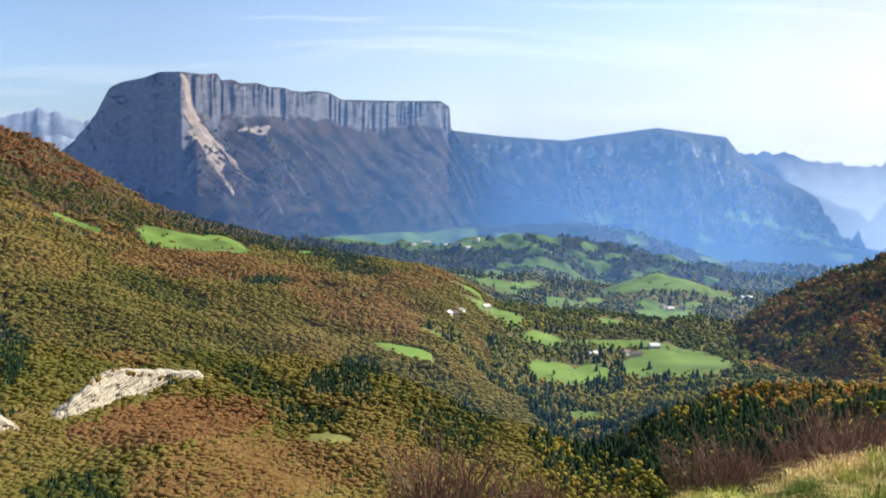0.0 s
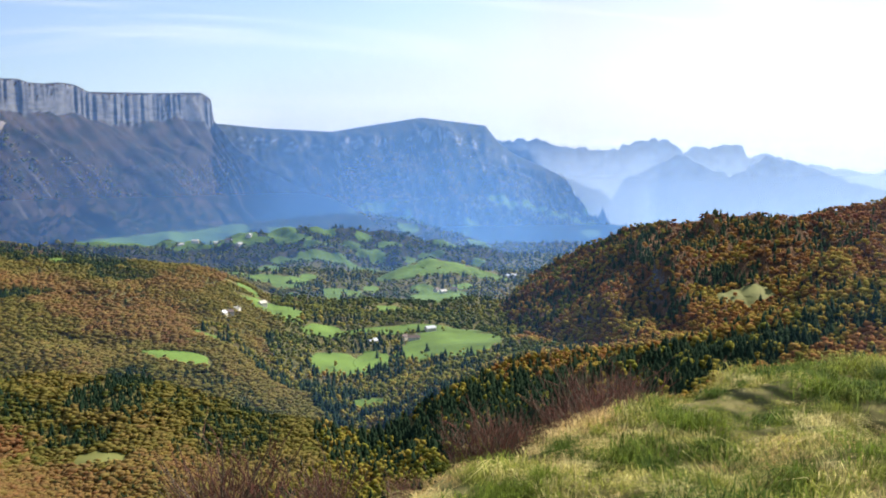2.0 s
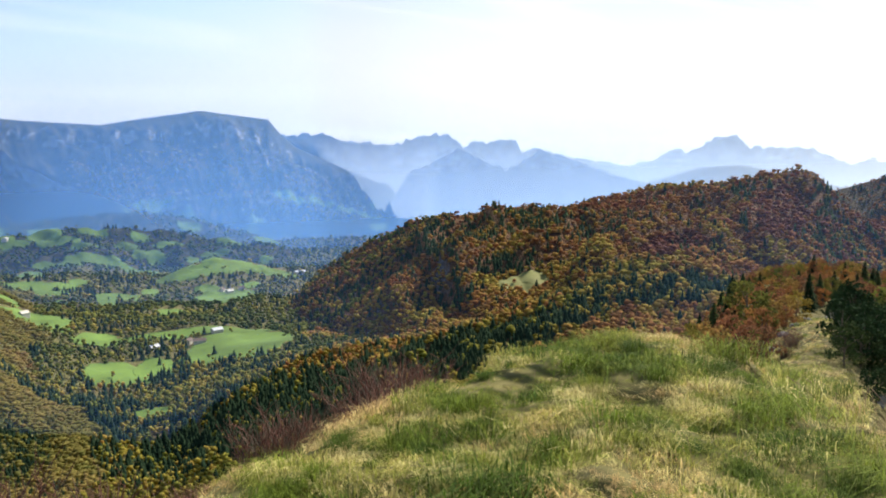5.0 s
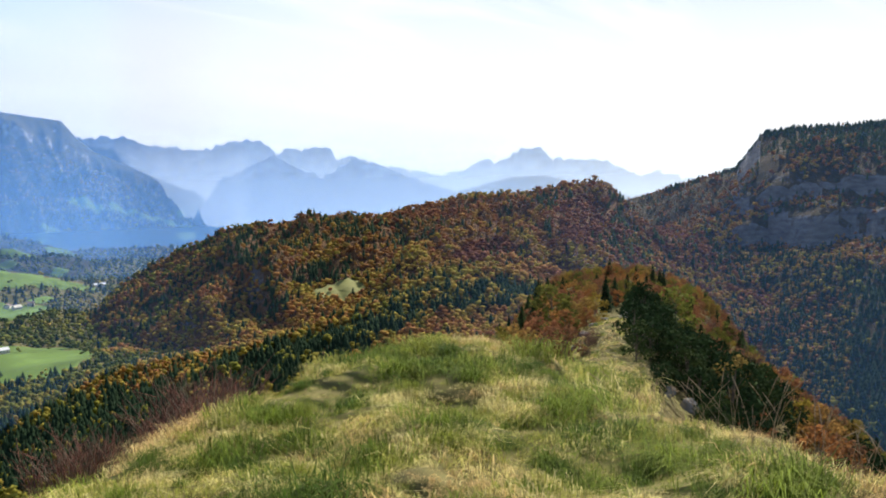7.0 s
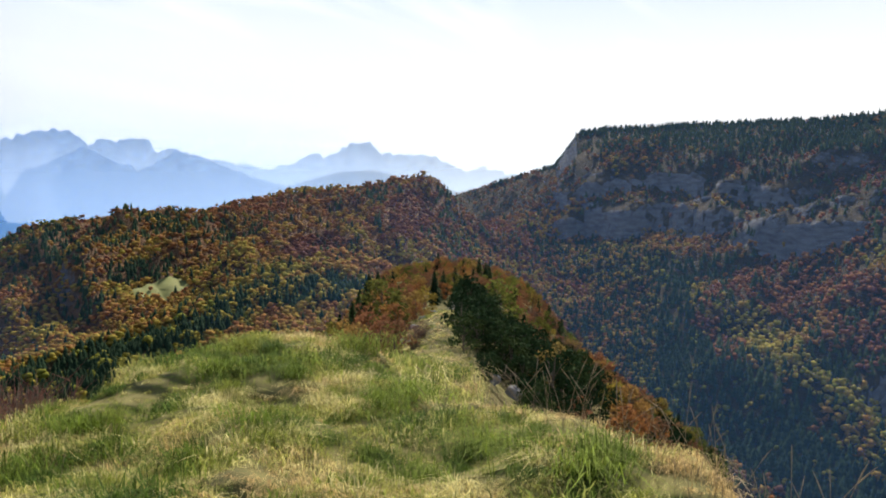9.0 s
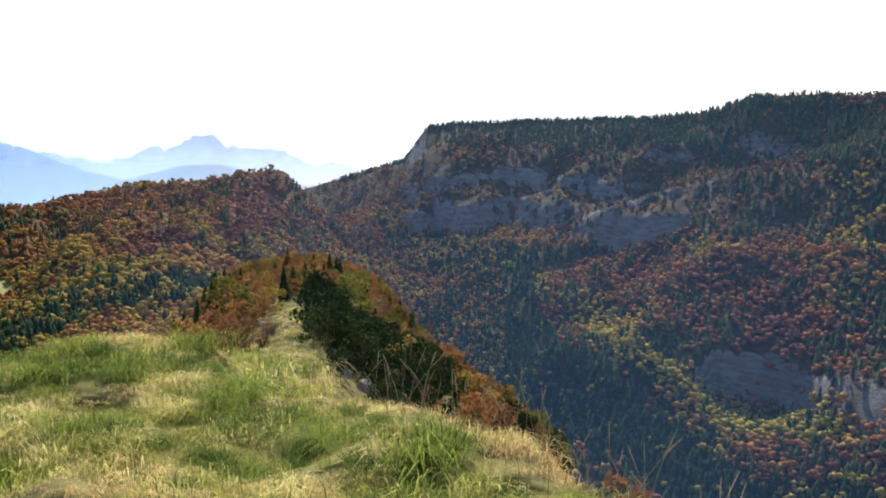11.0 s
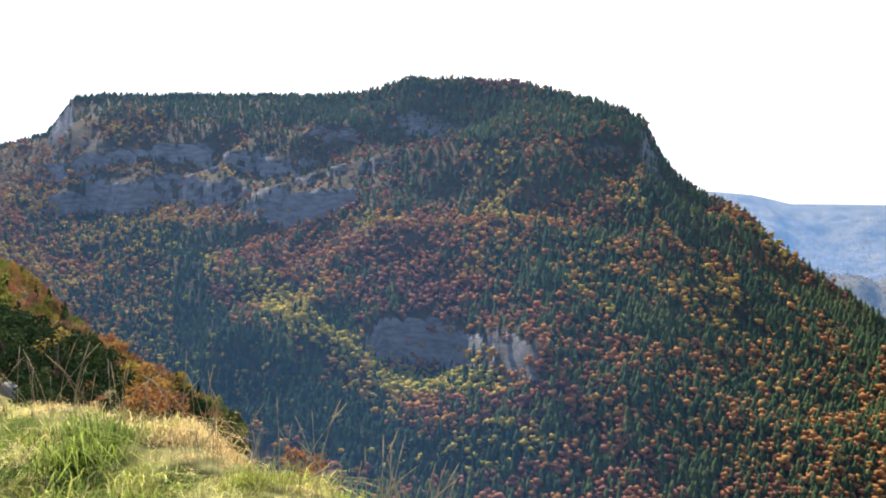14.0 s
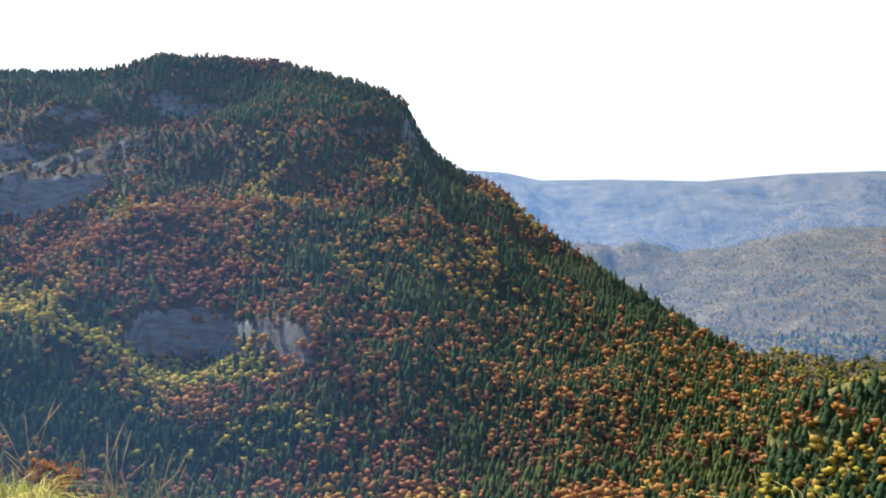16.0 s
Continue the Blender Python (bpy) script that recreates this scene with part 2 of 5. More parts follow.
# brow of the grassy hilltop (distance, height), then heights at the stations, set from sight angles at the camera
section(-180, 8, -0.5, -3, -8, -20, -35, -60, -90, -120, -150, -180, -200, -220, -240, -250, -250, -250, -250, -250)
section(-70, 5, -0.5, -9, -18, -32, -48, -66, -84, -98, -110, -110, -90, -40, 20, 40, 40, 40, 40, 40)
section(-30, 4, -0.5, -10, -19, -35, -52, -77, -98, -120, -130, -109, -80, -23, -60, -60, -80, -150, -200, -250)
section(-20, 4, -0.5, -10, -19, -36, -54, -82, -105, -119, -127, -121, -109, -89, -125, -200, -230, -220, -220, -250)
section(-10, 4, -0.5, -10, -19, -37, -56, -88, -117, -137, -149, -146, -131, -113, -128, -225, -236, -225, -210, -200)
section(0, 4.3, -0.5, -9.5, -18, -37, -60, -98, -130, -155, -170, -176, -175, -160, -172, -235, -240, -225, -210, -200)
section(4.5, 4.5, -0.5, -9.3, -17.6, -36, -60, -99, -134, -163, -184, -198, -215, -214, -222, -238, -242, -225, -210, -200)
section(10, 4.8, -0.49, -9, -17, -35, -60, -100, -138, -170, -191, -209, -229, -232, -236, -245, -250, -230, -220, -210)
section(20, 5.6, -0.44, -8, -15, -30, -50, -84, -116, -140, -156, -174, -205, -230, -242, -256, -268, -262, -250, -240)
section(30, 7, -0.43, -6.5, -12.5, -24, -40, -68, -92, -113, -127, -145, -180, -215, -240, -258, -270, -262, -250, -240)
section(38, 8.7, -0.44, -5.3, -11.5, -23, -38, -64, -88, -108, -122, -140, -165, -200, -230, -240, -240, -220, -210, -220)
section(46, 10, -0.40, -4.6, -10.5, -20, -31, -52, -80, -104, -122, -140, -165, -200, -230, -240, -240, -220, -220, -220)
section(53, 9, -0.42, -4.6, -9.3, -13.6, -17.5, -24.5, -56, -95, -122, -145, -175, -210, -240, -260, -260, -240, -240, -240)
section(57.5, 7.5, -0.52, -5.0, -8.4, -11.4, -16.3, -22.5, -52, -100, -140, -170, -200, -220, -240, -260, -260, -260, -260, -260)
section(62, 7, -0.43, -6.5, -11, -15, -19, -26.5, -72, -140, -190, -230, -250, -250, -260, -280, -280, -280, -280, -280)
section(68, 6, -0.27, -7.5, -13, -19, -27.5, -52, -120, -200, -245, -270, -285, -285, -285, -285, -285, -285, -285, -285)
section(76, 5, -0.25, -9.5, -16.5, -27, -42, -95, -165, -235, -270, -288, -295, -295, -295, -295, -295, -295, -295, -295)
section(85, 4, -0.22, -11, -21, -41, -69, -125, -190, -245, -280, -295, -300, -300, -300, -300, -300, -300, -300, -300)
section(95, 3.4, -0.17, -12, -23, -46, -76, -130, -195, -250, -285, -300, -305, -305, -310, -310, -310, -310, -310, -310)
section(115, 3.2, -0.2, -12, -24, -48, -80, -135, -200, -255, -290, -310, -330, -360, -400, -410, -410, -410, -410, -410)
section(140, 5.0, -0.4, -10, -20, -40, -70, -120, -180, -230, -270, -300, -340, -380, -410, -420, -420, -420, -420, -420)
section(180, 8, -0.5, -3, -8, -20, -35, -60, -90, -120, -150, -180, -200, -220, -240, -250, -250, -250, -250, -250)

NR = 225
RADII = np.concatenate([[0.0], np.geomspace(0.4, 4990, NR)])
BEARINGS = np.concatenate([np.arange(-180, -42, 6.0), np.arange(-42, 142.01, 0.3), np.arange(144, 180.1, 6.0)])


def smooth_interp(x, xs, ys):
    """Monotone cubic through (xs, ys)."""
    xs, ys = np.asarray(xs, float), np.asarray(ys, float)
    d = np.diff(ys) / np.diff(xs)
    m = np.zeros_like(ys)
    same = d[:-1] * d[1:] > 0
    m[1:-1][same] = 2 * d[:-1][same] * d[1:][same] / (d[:-1][same] + d[1:][same])
    m[0], m[-1] = d[0], d[-1]
    i = np.clip(np.searchsorted(xs, x) - 1, 0, len(xs) - 2)
    h = xs[i + 1] - xs[i]
    t = np.clip((x - xs[i]) / h, 0, 1)
    return (2 * t**3 - 3 * t**2 + 1) * ys[i] + (t**3 - 2 * t**2 + t) * h * m[i] + (-2 * t**3 + 3 * t**2) * ys[i + 1] + (t**3 - t**2) * h * m[i + 1]


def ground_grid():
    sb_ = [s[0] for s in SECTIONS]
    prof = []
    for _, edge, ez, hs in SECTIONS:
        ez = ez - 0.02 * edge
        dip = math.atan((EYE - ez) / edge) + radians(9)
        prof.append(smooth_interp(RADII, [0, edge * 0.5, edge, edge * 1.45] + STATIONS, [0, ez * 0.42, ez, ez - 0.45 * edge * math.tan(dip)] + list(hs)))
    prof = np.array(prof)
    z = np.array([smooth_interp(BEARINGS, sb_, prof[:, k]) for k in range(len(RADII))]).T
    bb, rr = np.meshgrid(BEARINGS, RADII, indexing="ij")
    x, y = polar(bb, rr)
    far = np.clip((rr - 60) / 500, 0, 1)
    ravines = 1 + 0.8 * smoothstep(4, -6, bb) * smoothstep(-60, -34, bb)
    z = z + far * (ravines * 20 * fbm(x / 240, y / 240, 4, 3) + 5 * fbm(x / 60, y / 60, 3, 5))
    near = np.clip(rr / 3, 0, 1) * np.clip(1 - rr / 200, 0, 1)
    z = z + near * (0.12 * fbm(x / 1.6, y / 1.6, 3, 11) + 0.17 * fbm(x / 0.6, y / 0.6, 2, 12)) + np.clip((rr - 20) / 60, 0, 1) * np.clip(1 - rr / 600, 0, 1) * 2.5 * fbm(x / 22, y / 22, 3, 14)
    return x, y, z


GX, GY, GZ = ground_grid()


def ground_z(x, y):
    """Height of the ground sheet."""
    b = np.degrees(np.arctan2(x, y))
    r = np.hypot(x, y)
    i = np.clip(np.searchsorted(BEARINGS, b) - 1, 0, len(BEARINGS) - 2)
    j = np.clip(np.searchsorted(RADII, r) - 1, 0, len(RADII) - 2)
    u = np.clip((b - BEARINGS[i]) / (BEARINGS[i + 1] - BEARINGS[i]), 0, 1)
    v = np.clip((r - RADII[j]) / (RADII[j + 1] - RADII[j]), 0, 1)
    return (GZ[i, j] * (1 - u) + GZ[i + 1, j] * u) * (1 - v) + (GZ[i, j + 1] * (1 - u) + GZ[i + 1, j + 1] * u) * v


def massif(bearings, crest, foot, profile, back, rough, seed, ns=90, top=0.7, soften=3.0, ribs=None, gullies=None):
    """A mountain as a grid: crest rows (bearing, distance, rise in degrees from the hilltop), foot rows (bearing, distance);
    profile(bearing, s) gives the share of the height at the share s of the way from foot to crest; back: how far it runs on behind;
    rough: heights of the broad gullies and of the fine relief; ribs: (from s, to s, depth, count per degree, from bearing, to bearing) of upright rock ribs; gullies: (depth, count per degree, slant) of runnels down the slope."""
    cb = np.array(crest, float)
    cr_ = np.interp(bearings, cb[:, 0], cb[:, 1])
    cz = EYE + cr_ * np.tan(np.radians(np.interp(bearings, cb[:, 0], cb[:, 2])))
    wide = np.arange(-3, 3.01, 0.1)
    kern = np.exp(-wide ** 2 / 2)
    kern /= kern.sum()
    soft = sum(k * np.interp(bearings + w * soften, bearings, cz) for k, w in zip(kern, wide))
    fr = np.interp(bearings, *np.array(foot, float).T)
    fz = ground_z(*polar(bearings, fr)) - 6
    s = np.concatenate([np.linspace(0, 1, ns), 1 + np.array([0.02, 0.08, 0.2, 0.45, 0.8])])
    bb, ss = np.meshgrid(bearings, s, indexing="ij")
    front = np.minimum(ss, 1)
    rr = fr[:, None] + (cr_ - fr)[:, None] * front + np.maximum(ss - 1, 0) * back
    x, y = polar(bb, rr)
    h = profile(bb, np.clip(front + 0.09 * np.clip((1 - front) * 8, 0, 1) * np.clip(front * 6, 0, 1) * fbm(x / 160, y / 160, 3, seed + 2), 0, 1))
    z = fz[:, None] + (soft - fz)[:, None] * h + (cz - soft)[:, None] * smoothstep(top, 1, front)
    z = z - np.maximum(ss - 1, 0) ** 1.2 * back * 0.5
    damp = np.clip((1 - front) * 8, 0.0, 1) * np.clip(front * 6, 0.0, 1)
    gul, fine = rough
    warp = 40 * fbm(x / 150, y / 150, 2, seed + 9)
    g = 1 - 2 * np.abs(fbm((x + warp) / (gul * 9), (y + warp) / (gul * 9), 3, seed)) - 0.6
    z = z + damp * (gul * g + fine * fbm(x / (fine * 9), y / (fine * 9), 3, seed + 4))
    if gullies:
        deep, per, slant = gullies
        z = z + damp * deep * (np.abs(fbm(bb * per + ss * slant, ss * 0.8, 4, seed + 12)) * 3 - 0.8)
    for s0, s1, depth, per, rb0, rb1 in ribs or ():
        win = smoothstep(rb0, rb0 + 0.5, bb) * smoothstep(rb1, rb1 - 0.5, bb) * smoothstep(s0, s0 + 0.02, front) * smoothstep(s1, s1 - 0.02, front)
        rr = rr + win * depth * (np.abs(fbm(bb * per, ss * 3, 3, seed + 6)) * 2 - 0.5 + 0.35 * fbm(bb * per * 4, z / 9, 3, seed + 8))
    x, y = polar(bb, rr)
    return x, y, z, bb, ss


def bump_at(b, centre, half):
    return np.clip(1 - np.abs((b - centre) / half), 0, 1)


def grid_mesh(name, x, y, z, material, close=False):
    n, m = x.shape
    me = bpy.data.meshes.new(name)
    co = np.stack([x, y, z], -1).reshape(-1, 3)
    i, j = np.meshgrid(np.arange(n - 1), np.arange(m - 1), indexing="ij")
    a = (i * m + j).ravel()
    quads = np.stack([a, a + 1, a + m + 1, a + m], 1)
    fill_mesh(me, co, quads)
    me.materials.append(material)
    me.polygons.foreach_set("use_smooth", np.ones(len(me.polygons), bool))
    return new(name, me)


def fill_mesh(me, co, faces):
    k = faces.shape[1]
    me.vertices.add(len(co))
    me.vertices.foreach_set("co", np.ascontiguousarray(co, np.float32).ravel())
    me.loops.add(faces.size)
    me.loops.foreach_set("vertex_index", np.ascontiguousarray(faces, np.int32).ravel())
    me.polygons.add(len(faces))
    me.polygons.foreach_set("loop_start", np.arange(0, faces.size, k, dtype=np.int32))
    me.update(calc_edges=True)
    me.validate()


# ---- the ground and the mountains ----
ground = tagged(grid_mesh("ground", GX, GY, GZ, M_GROUND), "autumn hillside and valley floor under woods and pasture", "ground", kind="structure")


def ridge_profile(b, s):
    return 0.35 * s + 0.65 * s ** 1.5


RIDGE = massif(np.arange(13, 74, 0.2), [(13, 1150, -14), (17, 1300, -11), (22, 1500, -7.6), (25.7, 1550, -5.6), (29.5, 1550, -4.0), (32, 1500, -3.8), (35.7, 1450, -3.3), (38, 1400, -3.1), (39.5, 1380, -3.7), (43, 1350, -2.8),
               (46, 1300, -2.15), (50.8, 1250, -1.75), (53, 1200, -1.4), (55.2, 1150, -1.05), (56.3, 1120, -1.15), (57.3, 1130, -2.3), (58.3, 1150, -3.8), (60, 1200, -4.8), (63.5, 1250, -6.1), (67, 1300, -8), (74, 1300, -16)],
               [(13, 1050), (20, 1050), (25, 850), (30, 720), (40, 660), (57, 600), (74, 700)], ridge_profile, 500, (44, 6), 21, gullies=(13, 0.2, 2.2))
# spurs that run down from the crest
for b0, shift, rise, wide in ((30.5, -5, 20, 1.3), (34.5, -8, 34, 1.6), (39.5, -10, 36, 1.9), (45.0, -11, 36, 2.0), (50.5, -11, 32, 2.0), (55.0, -8, 22, 1.6)):
    down = np.clip(1 - RIDGE[4], 0, 1)
    RIDGE[2][:] += rise * np.exp(-((RIDGE[3] - b0 - shift * down) / wide) ** 2) * smoothstep(0.06, 0.5, down) * smoothstep(1, 0.7, down)
RIDGE[2][:] -= 45 * (1 - smoothstep(17, 24, RIDGE[3]))
tagged(grid_mesh("wooded_ridge", *RIDGE[:3], M_RIDGEROCK), "long ridge hill covered in russet autumn woods", "hill")

# the nearer spur, before the ridge
FRONT = massif(np.arange(18, 63, 0.25), [(18, 400, -20.5), (24, 430, -16.2), (26.3, 450, -14.5), (28.7, 470, -13.4), (32, 500, -12), (35.2, 520, -11.3), (37.7, 540, -10.2), (40.2, 560, -9.4), (41.8, 570, -8.7), (43.9, 590, -7.5), (45.5, 600, -6.7),
               (47.2, 610, -6.3), (50, 630, -6.7), (53.3, 640, -7.9), (58, 640, -10), (63, 640, -14)], [(18, 320), (30, 330), (40, 330), (50, 340), (63, 380)], lambda b, s: 0.75 * s + 0.25 * s ** 2, 230, (9, 4), 27, ns=50, soften=1.0)
tagged(grid_mesh("wooded_spur", *FRONT[:3], M_RIDGE), "steep wooded spur of spruce and russet beech", "hill")

# the hill behind the left valley side, the green knoll in the valley and the wooded foot of the table mountain
LEFT2 = massif(np.arange(-42, -3, 0.3), [(-42, 1700, 6.4), (-36, 1700, 5.2), (-28.7, 1650, 3.05), (-26.6, 1650, 2.45), (-24.6, 1640, 1.25), (-22.3, 1640, -0.15), (-20.2, 1640, -1.45), (-17.7, 1640, -2.45), (-13.6, 1650, -3.5), (-10.5, 1680, -4.3), (-7.3, 1700, -4.95), (-3, 1720, -5.9)],
               [(-42, 1200), (-3, 1260)], lambda b, s: 0.8 * s + 0.2 * s ** 2, 400, (12, 6), 121, ns=50, soften=1.0)
left_hill = tagged(grid_mesh("left_hill", *LEFT2[:3], M_RIDGE), "wooded hill shoulder with a pasture at its foot", "hill")
VHILL = massif(np.arange(9, 24, 0.2), [(9, 1900, -8.2), (11.3, 1900, -7.4), (13.2, 1900, -6.6), (15.3, 1900, -6.0), (17.8, 1900, -6.5), (21.1, 1900, -7.4), (24, 1900, -8.3)], [(9, 1600), (24, 1600)], lambda b, s: 0.9 * s + 0.1 * s ** 2, 400, (5, 3), 123, ns=40, soften=0.6)
valley_hill = tagged(grid_mesh("valley_hill", *VHILL[:3], M_GROUND), "rounded green pasture hill in the valley", "hill")
GSPUR = massif(np.arange(-14, 28, 0.25), [(-14, 2500, -4.3), (-4, 2650, -3.6), (4, 2750, -3.0), (8.8, 2750, -2.75), (12.7, 2720, -3.0), (16.6, 2700, -4.1), (20.3, 2680, -5.25), (23.8, 2650, -6.0), (28, 2650, -7)], [(-14, 2150), (28, 2150)], lambda b, s: 0.9 * s + 0.1 * s ** 2, 500, (24, 8), 125, ns=50, soften=1.0, gullies=(14, 0.3, 2))
foot_spur = tagged(grid_mesh("foot_spur", *GSPUR[:3], M_MOUNT2), "dark wooded foothill scattered with pastures", "hill")


def right_profile(b, s):
    a = np.interp(s, [0, 0.22, 0.6, 1], [0, 0.23, 0.57, 1])
    d = np.interp(s, [0, 0.205, 0.235, 0.6, 1], [0, 0.175, 0.29, 0.57, 1])
    k = smoothstep(0, 0.5, bump_at(b, 92, 9))
    a = a * (1 - k) + d * k
    c = np.interp(s, [0, 0.21, 0.40, 0.57, 0.60, 0.68, 0.705, 0.79, 1.0], [0, 0.25, 0.375, 0.49, 0.61, 0.65, 0.73, 0.83, 1.0])
    w = smoothstep(87, 81, b) * smoothstep(60, 67, b)
    return a * (1 - w) + c * w


RIGHT = massif(np.arange(56, 141, 0.2), [(56, 1900, -3), (57, 1900, -2.6), (62, 1850, -1.1), (64.7, 1800, -0.4), (65.5, 1780, 0.9), (66.3, 1760, 2.0), (68, 1750, 2.2), (73.5, 1650, 2.35), (82, 1500, 2.5), (86.4, 1420, 3.05), (88, 1400, 3.85), (92, 1350, 3.95),
               (96, 1300, 3.75), (100, 1250, 2.85), (104.7, 1200, 1.35), (105.7, 1200, -0.8), (107, 1190, -2.4), (109, 1180, -3.7), (111.3, 1150, -4.6), (114, 1120, -6.9), (120, 1050, -10.7), (126, 980, -13.8), (132, 900, -16.2), (140, 830, -19)],
               [(56, 1250), (65, 900), (72, 720), (80, 640), (95, 600), (110, 540), (140, 500)], right_profile, 900, (20, 6), 33, ns=150, top=0.72, ribs=((0.54, 0.74, 26, 0.45, 58, 88), (0.18, 0.27, 14, 0.9, 83, 95)))
tagged(grid_mesh("forested_mountain", *RIGHT[:3], M_FORESTROCK), "steep limestone mountain under dark spruce and autumn beech", "mountain")


def granier_profile(b, s):
    right = np.interp(s, [0, 0.3, 0.9, 0.935, 0.97, 1.0], [0, 0.18, 0.76, 0.8, 0.98, 1.0])
    left = np.interp(s, [0, 0.5, 0.76, 0.82, 0.90, 1.0], [0, 0.15, 0.33, 0.62, 0.92, 1.0])
    w = smoothstep(-16.8, -18.4, b)
    return right * (1 - w) + left * w


GRANIER = massif(np.arange(-26.5, 10, 0.08), [(-26.5, 4500, 0.5), (-24.8, 4330, 2.2), (-23.7, 4190, 3.3), (-22.4, 3940, 5.9), (-21.7, 3810, 6.3), (-20.2, 3520, 6.7), (-19.3, 3350, 7.1), (-18, 3100, 7.2), (-16.6, 3170, 7.1), (-15.6, 3230, 7.2), (-15.3, 3240, 6.75), (-14.6, 3280, 6.85), (-14, 3310, 6.6), (-13, 3370, 6.7),
                 (-12.1, 3410, 6.45), (-11.2, 3480, 6.45), (-10.6, 3520, 6.25), (-9.8, 3580, 6.2), (-8.9, 3640, 6.3), (-8, 3710, 6.2), (-7.2, 3760, 5.75), (-3.4, 4050, 5.75), (-0.2, 4300, 5.8), (0.45, 4350, 5.4), (0.62, 4320, 3.9), (1.9, 4020, 2.2), (3.5, 3720, 1.0), (7.2, 3250, -0.9), (8.8, 3150, -2.0), (10, 3100, -2.8)],
                 [(-26.5, 3250), (-18, 2620), (-8, 2800), (2, 2950), (10, 2850)], granier_profile, 220, (48, 10), 47, ns=130, top=0.9, soften=1.2, ribs=((0.925, 0.995, 20, 3.0, -18, 1), (0.74, 0.95, 30, 0.9, -26, -18.5)), gullies=(22, 0.7, 7.0))
tagged(grid_mesh("cliff_mountain", *GRANIER[:3], M_CLIFF), "grey limestone table mountain with a sheer cliff rim and scree", "mountain")


def second_profile(b, s):
    return np.interp(s, [0, 0.25, 0.5, 0.84, 0.88, 0.94, 1.0], [0, 0.1, 0.3, 0.76, 0.88, 0.94, 1.0])


SECOND = massif(np.arange(-1, 32, 0.1), [(-1, 4850, 3.6), (0.6, 4850, 3.75), (4, 4850, 3.4), (8.6, 4800, 3.1), (10.5, 4750, 3.4), (14.9, 4700, 4.0), (19.4, 4700, 3.35), (20.3, 4700, 2.2), (21.2, 4700, 1.4), (23.5, 4650, 0.3), (26.9, 4600, -1.3), (32, 4450, -3.6)],
                [(-1, 3900), (6, 3600), (12, 3200), (20, 3100), (32, 3150)], second_profile, 150, (34, 10), 61, ns=90, soften=1.0, ribs=((0.82, 0.95, 24, 1.0, -1, 32),), gullies=(26, 0.8, 3.0))
tagged(grid_mesh("blue_mountain", *SECOND[:3], M_MOUNT2), "hazy blue wooded mountain with a rock-banded top", "mountain")


def plain_profile(b, s):
    return 0.6 * s + 0.4 * s ** 2


DARK = massif(np.arange(38, 70, 0.2), [(38, 3750, -4.2), (40.5, 3750, -3.4), (45.4, 3750, -1.8), (49.4, 3750, -0.75), (51.8, 3750, -0.65), (53.8, 3750, -1.1), (57, 3750, -2), (60, 3800, -2.6), (64, 3800, -2.6), (70, 3800, -4)], [(38, 3100), (70, 3150)], plain_profile, 300, (14, 7), 71, ns=30)
dark_hill = tagged(grid_mesh("dark_hill", *DARK[:3], M_MOUNT2), "low dark wooded hill behind the ridge", "hill")

PLATEAU = massif(np.arange(104, 142, 0.15), [(104, 3800, -3.3), (110, 3800, -3.5), (112, 3800, -3.6), (114.5, 3800, -4.1), (119, 3800, -3.9), (125.6, 3800, -3.8), (131, 3700, -3.1), (136, 3700, -2.7), (142, 3700, -2.5)],
                 [(104, 1700), (142, 1450)], lambda b, s: np.interp(s, [0, 0.25, 0.7, 0.85, 1], [0, 0.2, 0.72, 0.92, 1]), 700, (38, 12), 83, ns=80, gullies=(16, 0.3, 1.6))
plateau = tagged(grid_mesh("far_plateau", *PLATEAU[:3], M_PLATEAU), "broad hazy plateau slope of scrub and beech", "mountain")
PSPUR = massif(np.arange(117, 142, 0.25), [(117, 2250, -14.5), (121, 2300, -11.6), (123.2, 2300, -10.5), (126, 2300, -9.0), (128.9, 2300, -7.7), (133, 2300, -6.5), (138, 2300, -6.1), (142, 2300, -6.0)], [(117, 1500), (125, 1050), (142, 1000)], plain_profile, 500, (14, 6), 85, ns=60, soften=0.8)
plateau_spur = tagged(grid_mesh("plateau_spur", *PSPUR[:3], M_PLATEAU), "brownish scrub spur below the plateau", "hill")
NEARHILL = massif(np.arange(131, 142, 0.25), [(131, 620, -19.5), (133.5, 620, -17.4), (135.5, 620, -16.2), (138, 620, -15.3), (142, 620, -14.5)], [(131, 480), (142, 480)], plain_profile, 200, (5, 3), 87, ns=30, soften=0.6)
near_hill = tagged(grid_mesh("near_hill", *NEARHILL[:3], M_GROUND), "low wooded hill at the mouth of the gorge", "hill")


def far_range(name, dist, crest, label, seed, depth=36, stone=M_FAR):
    b = np.arange(crest[0][0], crest[-1][0], 0.1)
    g = massif(b, [(float(p), dist, float(np.interp(p, *np.array(crest).T) + 0.30 * fbm(np.array([p * 3.0]), np.array([0.0]), 5, seed)[0])) for p in b], [(crest[0][0], dist - depth), (crest[-1][0], dist - depth)], lambda b_, s: s ** 0.9, 60, (16, 7), seed, ns=40, soften=0.02)
    return tagged(grid_mesh(name, *g[:3], stone), label, "mountains", kind="structure")


